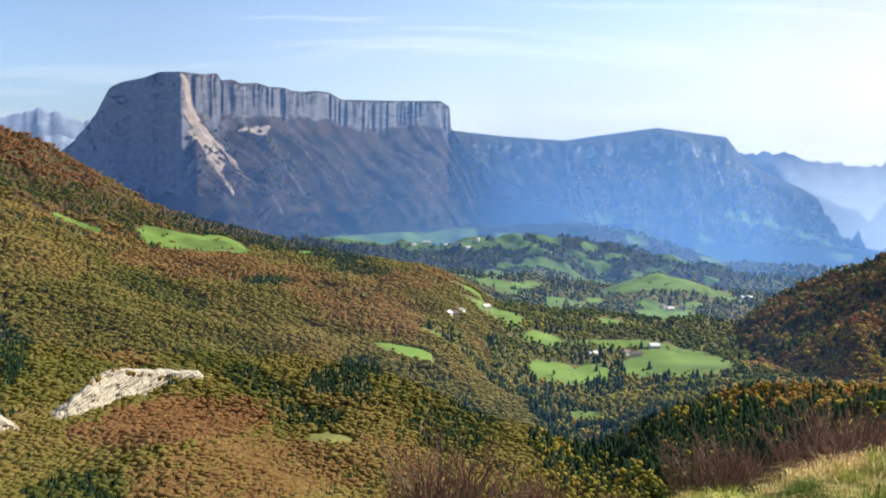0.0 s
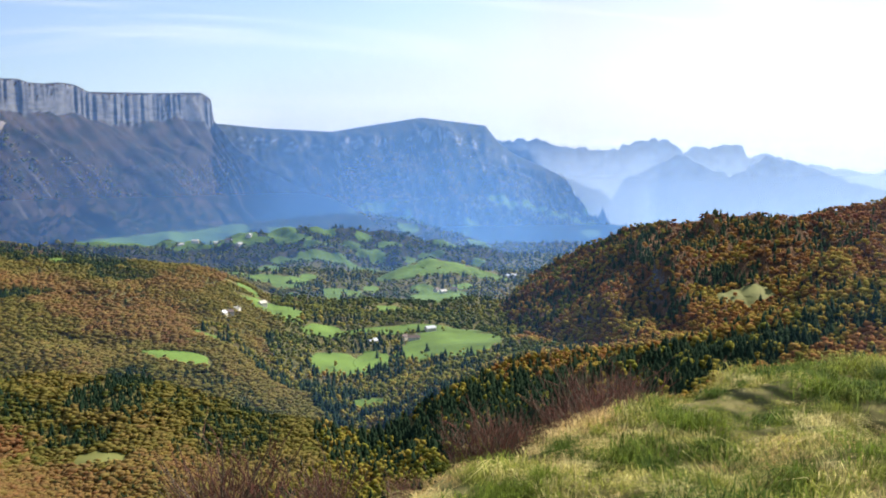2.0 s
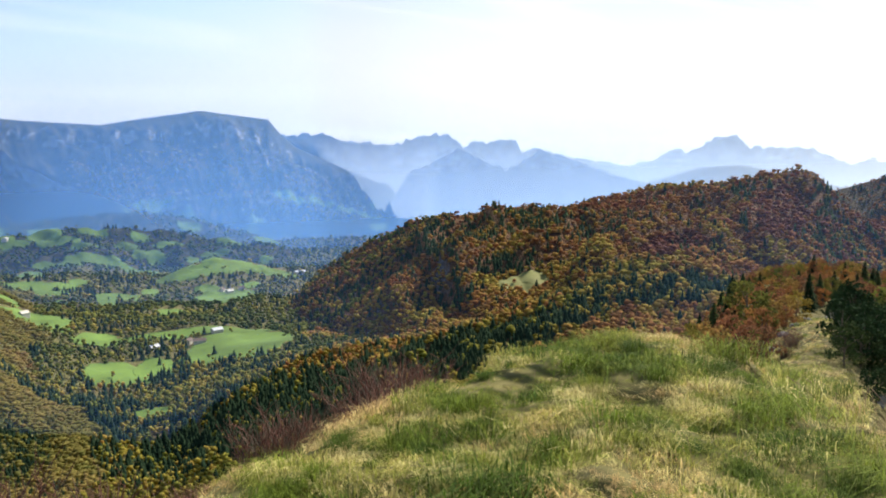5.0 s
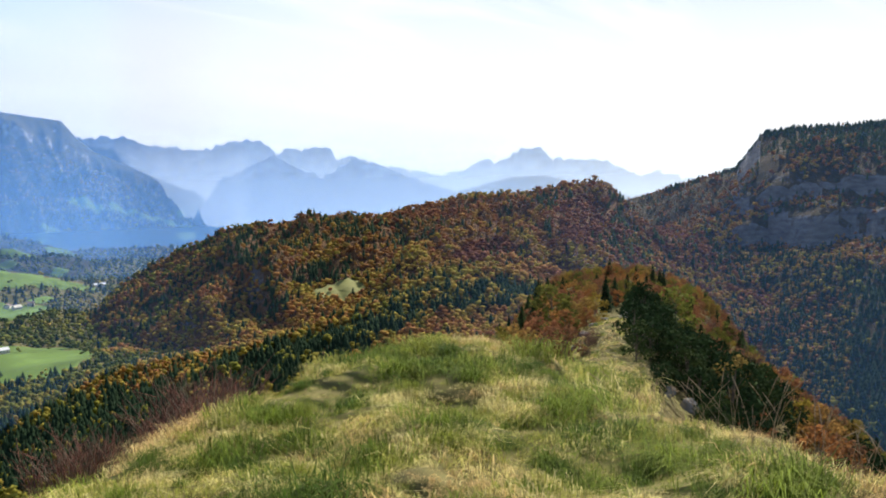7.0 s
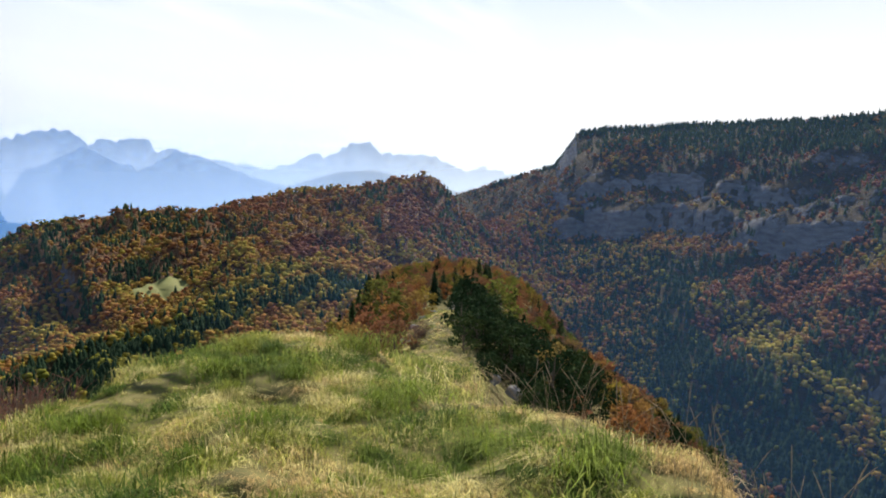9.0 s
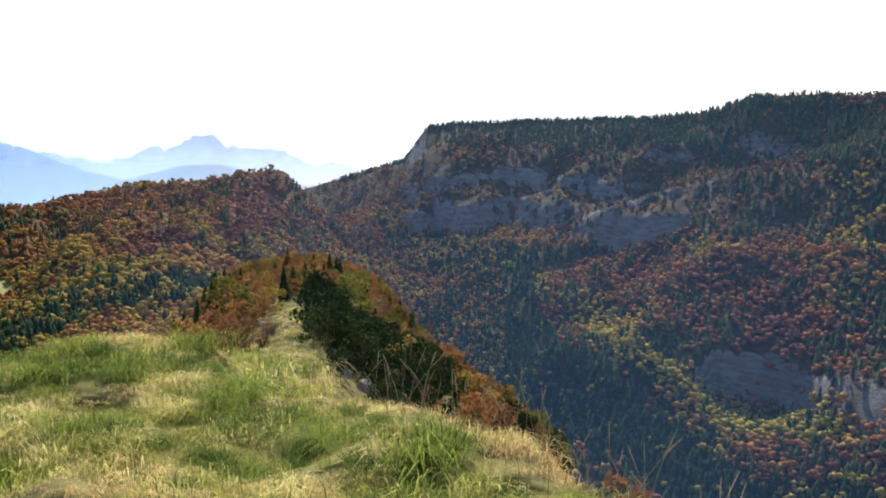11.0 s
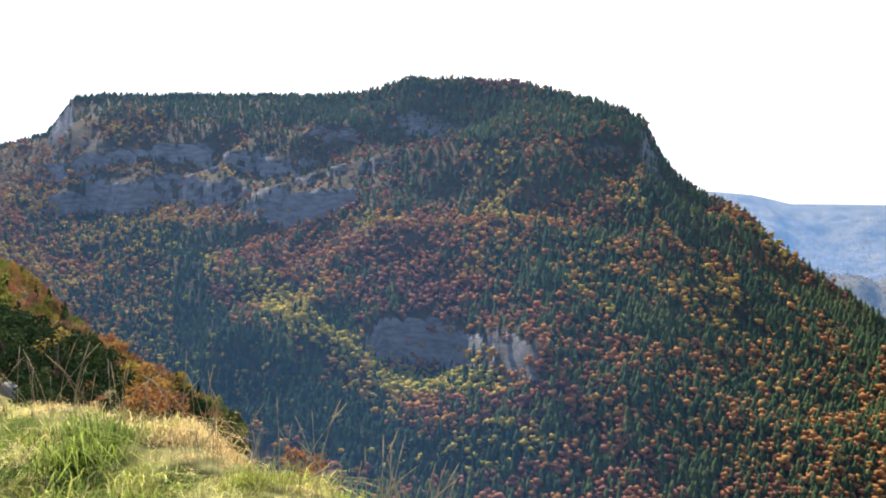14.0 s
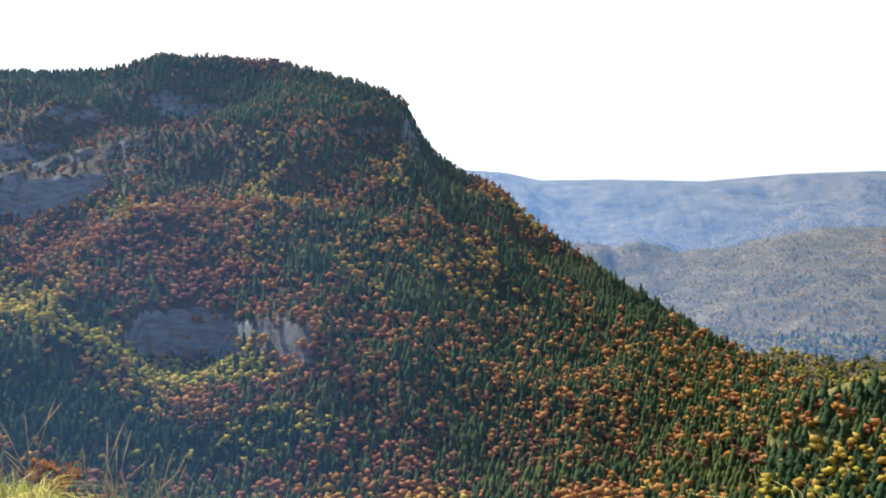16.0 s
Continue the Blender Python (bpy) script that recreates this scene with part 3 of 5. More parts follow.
far_range("backdrop_peaks", 4950, [(-36, 3.0), (-28.8, 3.6), (-27.9, 3.9), (-26.6, 4.3), (-25.3, 4.1), (-23.7, 3.7), (-20, 2.5)], "snow-dusted peaks with haze blue in their colour", 91, 330, M_PEAK)
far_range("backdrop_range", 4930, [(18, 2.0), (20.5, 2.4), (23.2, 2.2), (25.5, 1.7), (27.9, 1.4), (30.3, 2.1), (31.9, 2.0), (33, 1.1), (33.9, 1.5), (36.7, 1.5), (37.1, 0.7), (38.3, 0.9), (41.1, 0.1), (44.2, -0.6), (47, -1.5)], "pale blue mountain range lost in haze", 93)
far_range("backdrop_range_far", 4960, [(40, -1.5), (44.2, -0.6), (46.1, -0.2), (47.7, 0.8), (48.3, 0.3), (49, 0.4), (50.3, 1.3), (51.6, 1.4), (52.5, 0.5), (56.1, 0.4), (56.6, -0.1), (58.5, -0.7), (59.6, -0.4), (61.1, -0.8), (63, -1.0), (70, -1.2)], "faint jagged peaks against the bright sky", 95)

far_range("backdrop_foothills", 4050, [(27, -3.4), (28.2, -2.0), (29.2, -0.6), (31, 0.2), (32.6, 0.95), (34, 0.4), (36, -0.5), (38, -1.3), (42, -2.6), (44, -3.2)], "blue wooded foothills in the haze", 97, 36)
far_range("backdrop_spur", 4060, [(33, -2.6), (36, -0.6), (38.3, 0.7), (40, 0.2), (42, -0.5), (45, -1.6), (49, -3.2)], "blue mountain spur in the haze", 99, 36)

# ---- tinted see-through sheets, added to stand in for haze between the ranges ----
BLUE_HAZE, PALE_HAZE = ((0.08, 0.31, 1.0), (0.28, 0.55, 1.0)), ((0.56, 0.7, 0.95), (0.72, 0.83, 0.97))
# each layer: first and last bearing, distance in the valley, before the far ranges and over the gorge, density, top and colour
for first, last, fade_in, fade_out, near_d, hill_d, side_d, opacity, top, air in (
        (34, 130, 28, 45, 325, 325, 325, 0.034, 5000, BLUE_HAZE), (-48, 40, 0.1, 20, 640, 640, 640, 0.06, 120, BLUE_HAZE),
        (-48, 58, 0.1, 20, 1540, 1590, 1600, 0.12, 60, BLUE_HAZE), (-48, 66, 0.1, 24, 2060, 2060, 2100, 0.17, 150, BLUE_HAZE), (-48, 44, 0.1, 38, 2560, 2760, 2830, 0.46, 1700, BLUE_HAZE),
        (0, 66, 6, 26, 2960, 2960, 2960, 0.5, 480, BLUE_HAZE),
        (98, 150, 8, 0.1, 1320, 1320, 1320, 0.17, 350, BLUE_HAZE), (104, 150, 3, 0.1, 2420, 2420, 2420, 0.17, 900, BLUE_HAZE),
        (-1, 90, 2, 20, 4880, 3480, 3480, 0.75, 200, PALE_HAZE), (-1, 90, 2, 20, 4885, 4250, 4250, 0.8, 200, PALE_HAZE), (-48, -17, 0.1, 4, 4880, 4880, 4880, 0.95, 600, PALE_HAZE)):
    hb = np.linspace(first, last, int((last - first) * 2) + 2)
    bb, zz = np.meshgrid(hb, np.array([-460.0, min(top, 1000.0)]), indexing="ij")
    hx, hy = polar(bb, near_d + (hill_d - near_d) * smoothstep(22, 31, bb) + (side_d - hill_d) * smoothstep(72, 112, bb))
    sheet = tagged(grid_mesh("haze_sheet", hx, hy, zz, m_haze("valley haze", opacity, top, *air)), "tinted see-through sheet standing in for distant haze", "haze", kind="structure")
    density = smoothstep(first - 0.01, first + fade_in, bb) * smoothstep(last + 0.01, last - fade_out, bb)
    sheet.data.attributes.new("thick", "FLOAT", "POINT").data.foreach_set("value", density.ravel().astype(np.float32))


# ---- scattering on the terrain ----
def patch_height(patch, b, r, ns):
    """Height of a mountain's front at bearing b and distance r; -9999 beside it."""
    x, y, z, bb, ss = patch
    step = bb[1, 0] - bb[0, 0]
    u = (b - bb[0, 0]) / step
    i = np.clip(np.floor(u).astype(int), 0, bb.shape[0] - 2)
    rr = np.hypot(x[:, 0], y[:, 0]), np.hypot(x[:, ns - 1], y[:, ns - 1])
    v = (r - rr[0][i]) / (rr[1][i] - rr[0][i]) * (ns - 1)
    j = np.clip(np.floor(v).astype(int), 0, ns - 2)
    fu, fv = np.clip(u - i, 0, 1), np.clip(v - j, 0, 1)
    h = (z[i, j] * (1 - fu) + z[i + 1, j] * fu) * (1 - fv) + (z[i, j + 1] * (1 - fu) + z[i + 1, j + 1] * fu) * fv
    return np.where((u >= 0) & (u <= bb.shape[0] - 1) & (v >= 0) & (v <= ns - 1), h, -9999.0)


NEAR_PATCHES = [(RIDGE, 90), (RIGHT, 150), (DARK, 30), (FRONT, 50), (LEFT2, 50), (VHILL, 40), (GSPUR, 50), (NEARHILL, 30)]
PATCHES = NEAR_PATCHES


def land(b, r):
    """Height of the topmost land at bearing b and distance r."""
    h = ground_z(*polar(b, r))
    for p, ns in PATCHES:
        h = np.maximum(h, patch_height(p, b, r, ns))
    return h


HB = np.arange(-42, 142, 0.25)
HR = np.geomspace(5, 4500, 260)
_bb, _rr = np.meshgrid(HB, HR, indexing="ij")
HORIZON = np.maximum.accumulate((land(_bb, _rr) - EYE) / _rr, axis=1)


def in_sight(b, r, top):
    i = np.clip(((b + 42) / 0.25).astype(int), 0, len(HB) - 1)
    j = np.clip(np.searchsorted(HR, r * 0.985) - 1, 0, len(HR) - 1)
    return (top - EYE) / r > HORIZON[i, j]


ALL_PATCHES = NEAR_PATCHES + [(GRANIER, 130), (SECOND, 90), (PSPUR, 60)]
PATCHES = ALL_PATCHES
SB, SR = np.arange(-42, 142, 0.2), np.geomspace(60, 4600, 700)
_bb, _rr = np.meshgrid(SB, SR, indexing="ij")
SIGHT = np.maximum.accumulate(np.degrees(np.arctan2(land(_bb, _rr) - EYE, _rr)), axis=1)
PATCHES = NEAR_PATCHES


def sight(b, e):
    """Distance at which the land first rises to e degrees at bearing b."""
    row = SIGHT[int(np.clip(round((b + 42) / 0.2), 0, len(SB) - 1))]
    return float(SR[min(np.searchsorted(row, e), len(SR) - 1)])


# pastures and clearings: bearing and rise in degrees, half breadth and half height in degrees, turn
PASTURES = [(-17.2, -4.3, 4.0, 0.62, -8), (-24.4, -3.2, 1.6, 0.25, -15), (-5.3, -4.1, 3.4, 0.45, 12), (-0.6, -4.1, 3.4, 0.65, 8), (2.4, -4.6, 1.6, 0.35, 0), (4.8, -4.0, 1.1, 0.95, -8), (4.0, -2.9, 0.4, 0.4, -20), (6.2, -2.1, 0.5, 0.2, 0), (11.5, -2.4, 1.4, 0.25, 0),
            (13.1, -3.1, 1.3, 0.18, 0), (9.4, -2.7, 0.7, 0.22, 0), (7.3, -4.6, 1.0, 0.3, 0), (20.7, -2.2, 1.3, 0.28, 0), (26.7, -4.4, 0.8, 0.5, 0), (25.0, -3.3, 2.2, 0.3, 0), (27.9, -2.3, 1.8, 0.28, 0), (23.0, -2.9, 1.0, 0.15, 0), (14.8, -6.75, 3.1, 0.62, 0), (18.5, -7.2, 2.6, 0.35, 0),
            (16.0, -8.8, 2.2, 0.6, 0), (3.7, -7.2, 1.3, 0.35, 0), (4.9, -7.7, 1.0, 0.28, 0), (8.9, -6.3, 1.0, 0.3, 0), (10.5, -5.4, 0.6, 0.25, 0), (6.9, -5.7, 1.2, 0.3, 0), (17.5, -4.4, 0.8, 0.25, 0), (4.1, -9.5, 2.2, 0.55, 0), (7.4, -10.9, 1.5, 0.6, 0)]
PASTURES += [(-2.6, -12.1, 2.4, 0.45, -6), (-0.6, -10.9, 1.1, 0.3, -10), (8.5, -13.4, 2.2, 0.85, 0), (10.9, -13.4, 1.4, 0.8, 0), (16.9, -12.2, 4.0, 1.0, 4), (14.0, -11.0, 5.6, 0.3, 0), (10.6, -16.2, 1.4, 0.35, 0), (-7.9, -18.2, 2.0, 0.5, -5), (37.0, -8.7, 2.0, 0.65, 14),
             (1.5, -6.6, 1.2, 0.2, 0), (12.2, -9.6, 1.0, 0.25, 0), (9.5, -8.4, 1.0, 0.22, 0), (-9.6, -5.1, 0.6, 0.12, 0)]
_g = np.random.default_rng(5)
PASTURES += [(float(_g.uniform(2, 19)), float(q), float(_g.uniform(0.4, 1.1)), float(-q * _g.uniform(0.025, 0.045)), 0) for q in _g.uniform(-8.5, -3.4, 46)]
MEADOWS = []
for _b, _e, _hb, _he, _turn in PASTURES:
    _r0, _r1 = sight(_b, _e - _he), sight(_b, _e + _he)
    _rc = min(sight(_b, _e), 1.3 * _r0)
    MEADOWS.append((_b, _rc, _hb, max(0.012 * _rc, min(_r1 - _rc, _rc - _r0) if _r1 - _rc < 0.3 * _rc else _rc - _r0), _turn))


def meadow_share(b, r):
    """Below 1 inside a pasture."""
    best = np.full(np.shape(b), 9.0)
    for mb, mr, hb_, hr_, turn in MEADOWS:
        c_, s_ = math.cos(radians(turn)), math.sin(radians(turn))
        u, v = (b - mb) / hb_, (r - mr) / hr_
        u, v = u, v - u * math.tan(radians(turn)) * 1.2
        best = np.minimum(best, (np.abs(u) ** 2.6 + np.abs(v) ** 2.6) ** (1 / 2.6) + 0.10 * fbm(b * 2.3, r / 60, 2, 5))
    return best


M_HAY = m_plain("dry clearing grass", (0.14, 0.145, 0.04), 0.3, 0.05)


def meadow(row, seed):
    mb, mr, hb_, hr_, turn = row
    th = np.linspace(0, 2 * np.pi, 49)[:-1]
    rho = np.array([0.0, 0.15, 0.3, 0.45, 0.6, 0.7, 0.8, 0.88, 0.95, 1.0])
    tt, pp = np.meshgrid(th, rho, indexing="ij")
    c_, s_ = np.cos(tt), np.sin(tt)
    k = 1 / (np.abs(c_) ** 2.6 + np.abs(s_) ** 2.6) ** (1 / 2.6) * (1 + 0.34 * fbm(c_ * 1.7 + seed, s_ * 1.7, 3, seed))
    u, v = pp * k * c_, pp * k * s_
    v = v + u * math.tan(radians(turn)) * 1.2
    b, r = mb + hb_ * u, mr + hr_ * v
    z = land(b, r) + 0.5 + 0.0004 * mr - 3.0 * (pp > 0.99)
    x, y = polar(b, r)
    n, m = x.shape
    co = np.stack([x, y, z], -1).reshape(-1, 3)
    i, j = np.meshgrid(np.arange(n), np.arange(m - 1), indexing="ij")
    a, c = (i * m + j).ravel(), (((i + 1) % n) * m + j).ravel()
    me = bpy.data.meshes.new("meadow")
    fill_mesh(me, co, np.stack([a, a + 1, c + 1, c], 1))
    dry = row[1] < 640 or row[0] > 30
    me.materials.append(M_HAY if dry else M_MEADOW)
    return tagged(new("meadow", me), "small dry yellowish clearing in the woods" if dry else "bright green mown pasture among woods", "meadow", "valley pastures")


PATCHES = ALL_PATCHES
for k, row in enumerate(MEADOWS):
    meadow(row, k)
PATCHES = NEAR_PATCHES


OCT_V = np.array([(1, 0, 0), (-1, 0, 0), (0, 1, 0), (0, -1, 0), (0, 0, 1), (0, 0, -1)], float)
OCT_F = np.array([(0, 2, 4), (2, 1, 4), (1, 3, 4), (3, 0, 4), (2, 0, 5), (1, 2, 5), (3, 1, 5), (0, 3, 5)])


def broadleaf_template(seed, lumps):
    """A crown of many jagged leaf clumps, one unit high, on a short stem."""
    g = np.random.default_rng(seed)
    vs, fs, n = [], [], 0
    for k in range(lumps):
        up = (k + 0.5) / lumps
        reach = 0.30 * math.sin(math.pi * min(0.95, 0.18 + 0.8 * up)) * g.uniform(0.3, 1.05)
        a = k * 2.4 + g.uniform(-0.5, 0.5)
        c = np.array([reach * math.cos(a), reach * math.sin(a), 0.26 + 0.62 * up])
        m = np.linalg.qr(g.normal(0, 1, (3, 3)))[0]
        v = (OCT_V * g.uniform(0.6, 1.35, (6, 1))) @ m * g.uniform(0.19, 0.27) * (8 / (lumps + 3)) ** 0.4 + c
        vs.append(v); fs.append(OCT_F + n); n += 6
    if lumps < 4:
        return np.concatenate(vs), np.concatenate(fs)
    t = np.array([[0.03, 0, 0], [-0.02, 0.03, 0], [-0.02, -0.03, 0], [0, 0, 0.5]])
    vs.append(t); fs.append(np.array([[0, 1, 3], [1, 2, 3], [2, 0, 3]]) + n)
    return np.concatenate(vs), np.concatenate(fs)


def conifer_template(seed, tiers, sides=6):
    g = np.random.default_rng(seed)
    vs, fs, n = [], [], 0
    for k in range(tiers):
        lo = 0.06 + 0.8 * k / tiers
        rad = 0.25 * (1 - k / tiers) ** 0.85 + 0.02
        top = min(1.0, lo + 1.15 / tiers + 0.12) if k < tiers - 1 else 1.0
        a = np.arange(sides) * 2 * np.pi / sides + g.uniform(0, 6)
        q = rad * g.uniform(0.65, 1.3, sides)
        ring = np.stack([q * np.cos(a), q * np.sin(a), lo + g.uniform(-0.03, 0.03, sides)], 1)
        vs.append(np.vstack([ring, [[g.uniform(-0.01, 0.01), g.uniform(-0.01, 0.01), top]]]))
        fs.append(np.array([[i, (i + 1) % sides, sides] for i in range(sides)]) + n)
        n += sides + 1
    return np.concatenate(vs), np.concatenate(fs)


def forest(name, pos, height, width, tint, templates, material, label, kind="stuff", category="forest"):
    """Many trees in one mesh, each at its own size, turn and tint."""
    n = len(pos)
    if not n:
        return None
    pick = rng.integers(0, len(templates), n)
    cos, faces, tints, base = [], [], [], 0
    for k, (v, f) in enumerate(templates):
        sel = np.nonzero(pick == k)[0]
        if not len(sel):
            continue
        a = rng.uniform(0, 2 * np.pi, len(sel))
        ca, sa = np.cos(a)[:, None], np.sin(a)[:, None]
        w, h = width[sel][:, None], height[sel][:, None]
        x = (v[:, 0] * ca - v[:, 1] * sa) * w + pos[sel, 0][:, None]
        y = (v[:, 0] * sa + v[:, 1] * ca) * w + pos[sel, 1][:, None]
        z = v[:, 2] * h + pos[sel, 2][:, None]
        cos.append(np.stack([x, y, z], -1).reshape(-1, 3))
        faces.append((f[None] + (np.arange(len(sel)) * len(v))[:, None, None] + base).reshape(-1, 3))
        tints.append(np.repeat(tint[sel], len(v)))
        base += len(sel) * len(v)
    me = bpy.data.meshes.new(name)
    fill_mesh(me, np.concatenate(cos), np.concatenate(faces))
    me.attributes.new("tint", "FLOAT", "POINT").data.foreach_set("value", np.concatenate(tints).astype(np.float32))
    me.materials.append(material)
    if category == "forest":
        me.polygons.foreach_set("use_smooth", np.ones(len(me.polygons), bool))
    return tagged(new(name, me), label, category, kind=kind)


BROAD_NEAR = [broadleaf_template(s, 6) for s in range(5)]
BROAD_FAR = [broadleaf_template(s + 20, 3) for s in range(8)]
BROAD_DIST = [broadleaf_template(s + 70, 2) for s in range(8)]
BROAD_CLOSE = [broadleaf_template(s + 30, 18) for s in range(4)]
FIR_CLOSE = [conifer_template(s + 50, 14, 9) for s in range(3)]
FIR_NEAR = [conifer_template(s + 40, 6) for s in range(4)]
FIR_FAR = [conifer_template(s + 60, 3, 5) for s in range(4)]


def sites(b0, b1, r0, r1, pace, least):
    """Jittered tree sites: bearings and distances, spaced pace times the distance, at least least metres."""
    bs, rs, r = [], [], r0
    while r < r1:
        d = max(least, pace * r)
        n = max(1, int(radians(b1 - b0) * r / d))
        bs.append(b0 + (b1 - b0) * (np.arange(n) + rng.uniform(0, 1, n)) / n)
        rs.append(r + d * rng.uniform(-0.9, 0.9, n))
        r += d * 0.95
    return np.concatenate(bs), np.concatenate(rs)


def plant(place, b, r, species, size, keep_steep=0.12, leaf=M_AUTUMN, spread=1.0):
    z = land(b, r)
    dz = (land(b, r) - land(b, r - 8)) / 8
    conifer, tint = species(b, r, z)
    h = np.where(conifer, rng.uniform(0.7, 1.35, len(b)) * 1.3, rng.uniform(0.7, 1.3, len(b))) * size(r)
    ok = in_sight(b, r, z + h) & ((meadow_share(b, r) > 0.95) | (rng.uniform(0, 1, len(b)) < 0.02))
    ok &= (np.abs(dz) < 1.15) | (rng.uniform(0, 1, len(b)) < keep_steep + 0.06 * ((b > 60) & (b < 84)) + 0.2 * (b >= 84))
    # bare rock where the cliffs break through the woods
    e = np.degrees(np.arctan2(z - EYE, r))
    for zb, ze, hb_, he_, kept in ((66.6, 0.3, 1.6, 1.4, 0.25), (72, -1.3, 6, 0.6, 0.5), (77, -3.6, 8.5, 1.3, 0.35), (90, -14.6, 6, 1.5, 0.45), (96.5, -13.5, 3, 2.2, 0.6)):
        ok &= (np.hypot((b - zb) / hb_, (e - ze) / he_) + 0.5 * blend(b, r, 40, 139) > 1) | (rng.uniform(0, 1, len(b)) < kept)
    x, y = polar(b, r)
    pos = np.stack([x, y, z - 0.04 * h], 1)
    w = np.where(conifer, h * rng.uniform(0.95, 1.3, len(b)), h * spread * rng.uniform(0.85, 1.3, len(b)))
    close, near, far, dist = r < 330, (r >= 330) & (r < 470), (r >= 470) & (r < 760), r >= 760
    for sel, tpl, mt, nm, lb in ((ok & conifer & close, FIR_CLOSE, M_CONIFER, "spruce_wood", "tall dark green spruces on " + place), (ok & ~conifer & close, BROAD_CLOSE, leaf, "beech_wood", "russet and olive broadleaf trees on " + place), (ok & conifer & near, FIR_NEAR, M_CONIFER, "spruce_wood", "dense dark green spruce wood on " + place), (ok & conifer & (r >= 470), FIR_FAR, M_CONIFER, "spruce_wood", "distant dark green spruce wood on " + place),
                                 (ok & ~conifer & near, BROAD_NEAR, leaf, "beech_wood", "autumn coloured beech wood on " + place), (ok & ~conifer & far, BROAD_FAR, leaf, "beech_wood", "autumn beech wood farther up " + place), (ok & ~conifer & dist, BROAD_DIST, leaf, "beech_wood", "distant autumn beech wood on " + place)):
        forest(nm, pos[sel], h[sel], w[sel], tint[sel], tpl, mt, lb)


def blend(b, r, scale, seed):
    x, y = polar(b, r)
    return fbm(x / scale, y / scale, 3, seed)


def stands(b, r, z, share, tint, rows, seed, scatter=0.1):
    """Species by stands: rows of (bearing, rise, half breadth, half height in degrees, slant, share of spruces, leaf tint)."""
    e = np.degrees(np.arctan2(z - EYE, r))
    wob = 0.35 * fbm(b * 0.7, e * 0.9, 3, seed) + 0.3 * fbm(b * 2.7, e * 2.7, 2, seed + 3)
    for zb, ze, hb_, he_, slant, zs, zt in rows:
        d = np.hypot((b - zb) / hb_, (e - ze - slant * (b - zb)) / he_)
        w = smoothstep(1.25, 0.95, d + wob)
        share = share * (1 - w) + zs * w
        tint = tint * (1 - w) + zt * w
    return rng.uniform(0, 1, len(b)) < share, np.clip(tint + rng.normal(0, scatter, len(b)), 0.02, 0.98)


def left_species(b, r, z):
    n1, n2 = blend(b, r, 200, 101), blend(b, r, 60, 102)
    return stands(b, r, z, 0.03 + 0.5 * smoothstep(0.3, 0.5, n2 + 0.5 * n1), 0.42 + 0.32 * n1 + 0.2 * n2, [
        (-27, 1.8, 4, 1.6, -0.5, 0.08, 0.82), (-27, -0.6, 3, 0.7, -0.5, 0.5, 0.15), (-22, -2.3, 3, 0.8, -0.5, 0.5, 0.12), (-15, -3.7, 5, 0.55, -0.25, 0.7, 0.1), (-8.5, -5.0, 3, 0.5, -0.2, 0.8, 0.1),
        (-14, -6.4, 7, 0.9, -0.15, 0.02, 0.66), (-6, -9, 4.5, 1.4, -0.3, 0.02, 0.64), (-2.5, -6.9, 3, 0.7, 0, 0.05, 0.62), (-20, -10, 6, 1.2, -0.2, 0.04, 0.3), (-27, -5, 3, 1.2, -0.3, 0.03, 0.5), (-12.5, -7.1, 1.8, 0.35, 0, 0.8, 0.1), (-5.8, -6.3, 2, 0.4, -0.1, 0.75, 0.1), (-19, -7.8, 3, 0.7, -0.4, 0.2, 0.15),
        (-6.4, -13.9, 3.2, 1.0, 0.05, 0.93, 0.1), (-13, -14.2, 2.6, 0.9, -0.35, 0.55, 0.1), (-10.2, -16.4, 2.8, 0.7, -0.1, 0.75, 0.12), (-18, -16.6, 6, 1.5, 0.05, 0.02, 0.78), (-14, -20, 8, 2, 0, 0.05, 0.66), (-25, -20.6, 3, 1.2, 0.1, 0.55, 0.1), (-29, -11, 1.4, 2, 0, 0.75, 0.1), (-22, -12, 2, 0.5, -0.2, 0.1, 0.6),
        (-1, -15, 3.2, 1.8, -0.2, 0.35, 0.3), (-4.5, -19.5, 4, 1.4, 0, 0.2, 0.6), (1, -17.5, 3, 1.6, 0, 0.7, 0.2)], 105, 0.07)


def valley_species(b, r, z):
    n1, n2 = blend(b, r, 120, 111), blend(b, r, 45, 112)
    return stands(b, r, z, 0.3 - 0.15 * smoothstep(1100, 1500, r) + 0.7 * n1 + 0.5 * n2, 0.22 + 0.3 * n1 - 0.12 * smoothstep(1100, 1700, r) + 0.1 * smoothstep(1000, 500, r), [
        (6, -15.6, 4, 0.8, 0, 0.75, 0.2), (14, -15.0, 5, 0.6, 0.05, 0.15, 0.3), (20, -15.5, 4, 0.8, 0.1, 0.6, 0.4), (14, -18.6, 8, 0.9, 0.12, 0.9, 0.2), (6, -19, 4, 1.2, 0, 0.55, 0.35), (24, -14.2, 4, 0.9, 0.1, 0.2, 0.6), (22, -9.2, 2.5, 1, 0.1, 0.6, 0.5), (23, -17, 8, 2.2, 0.15, 0.88, 0.3)], 115, 0.09)


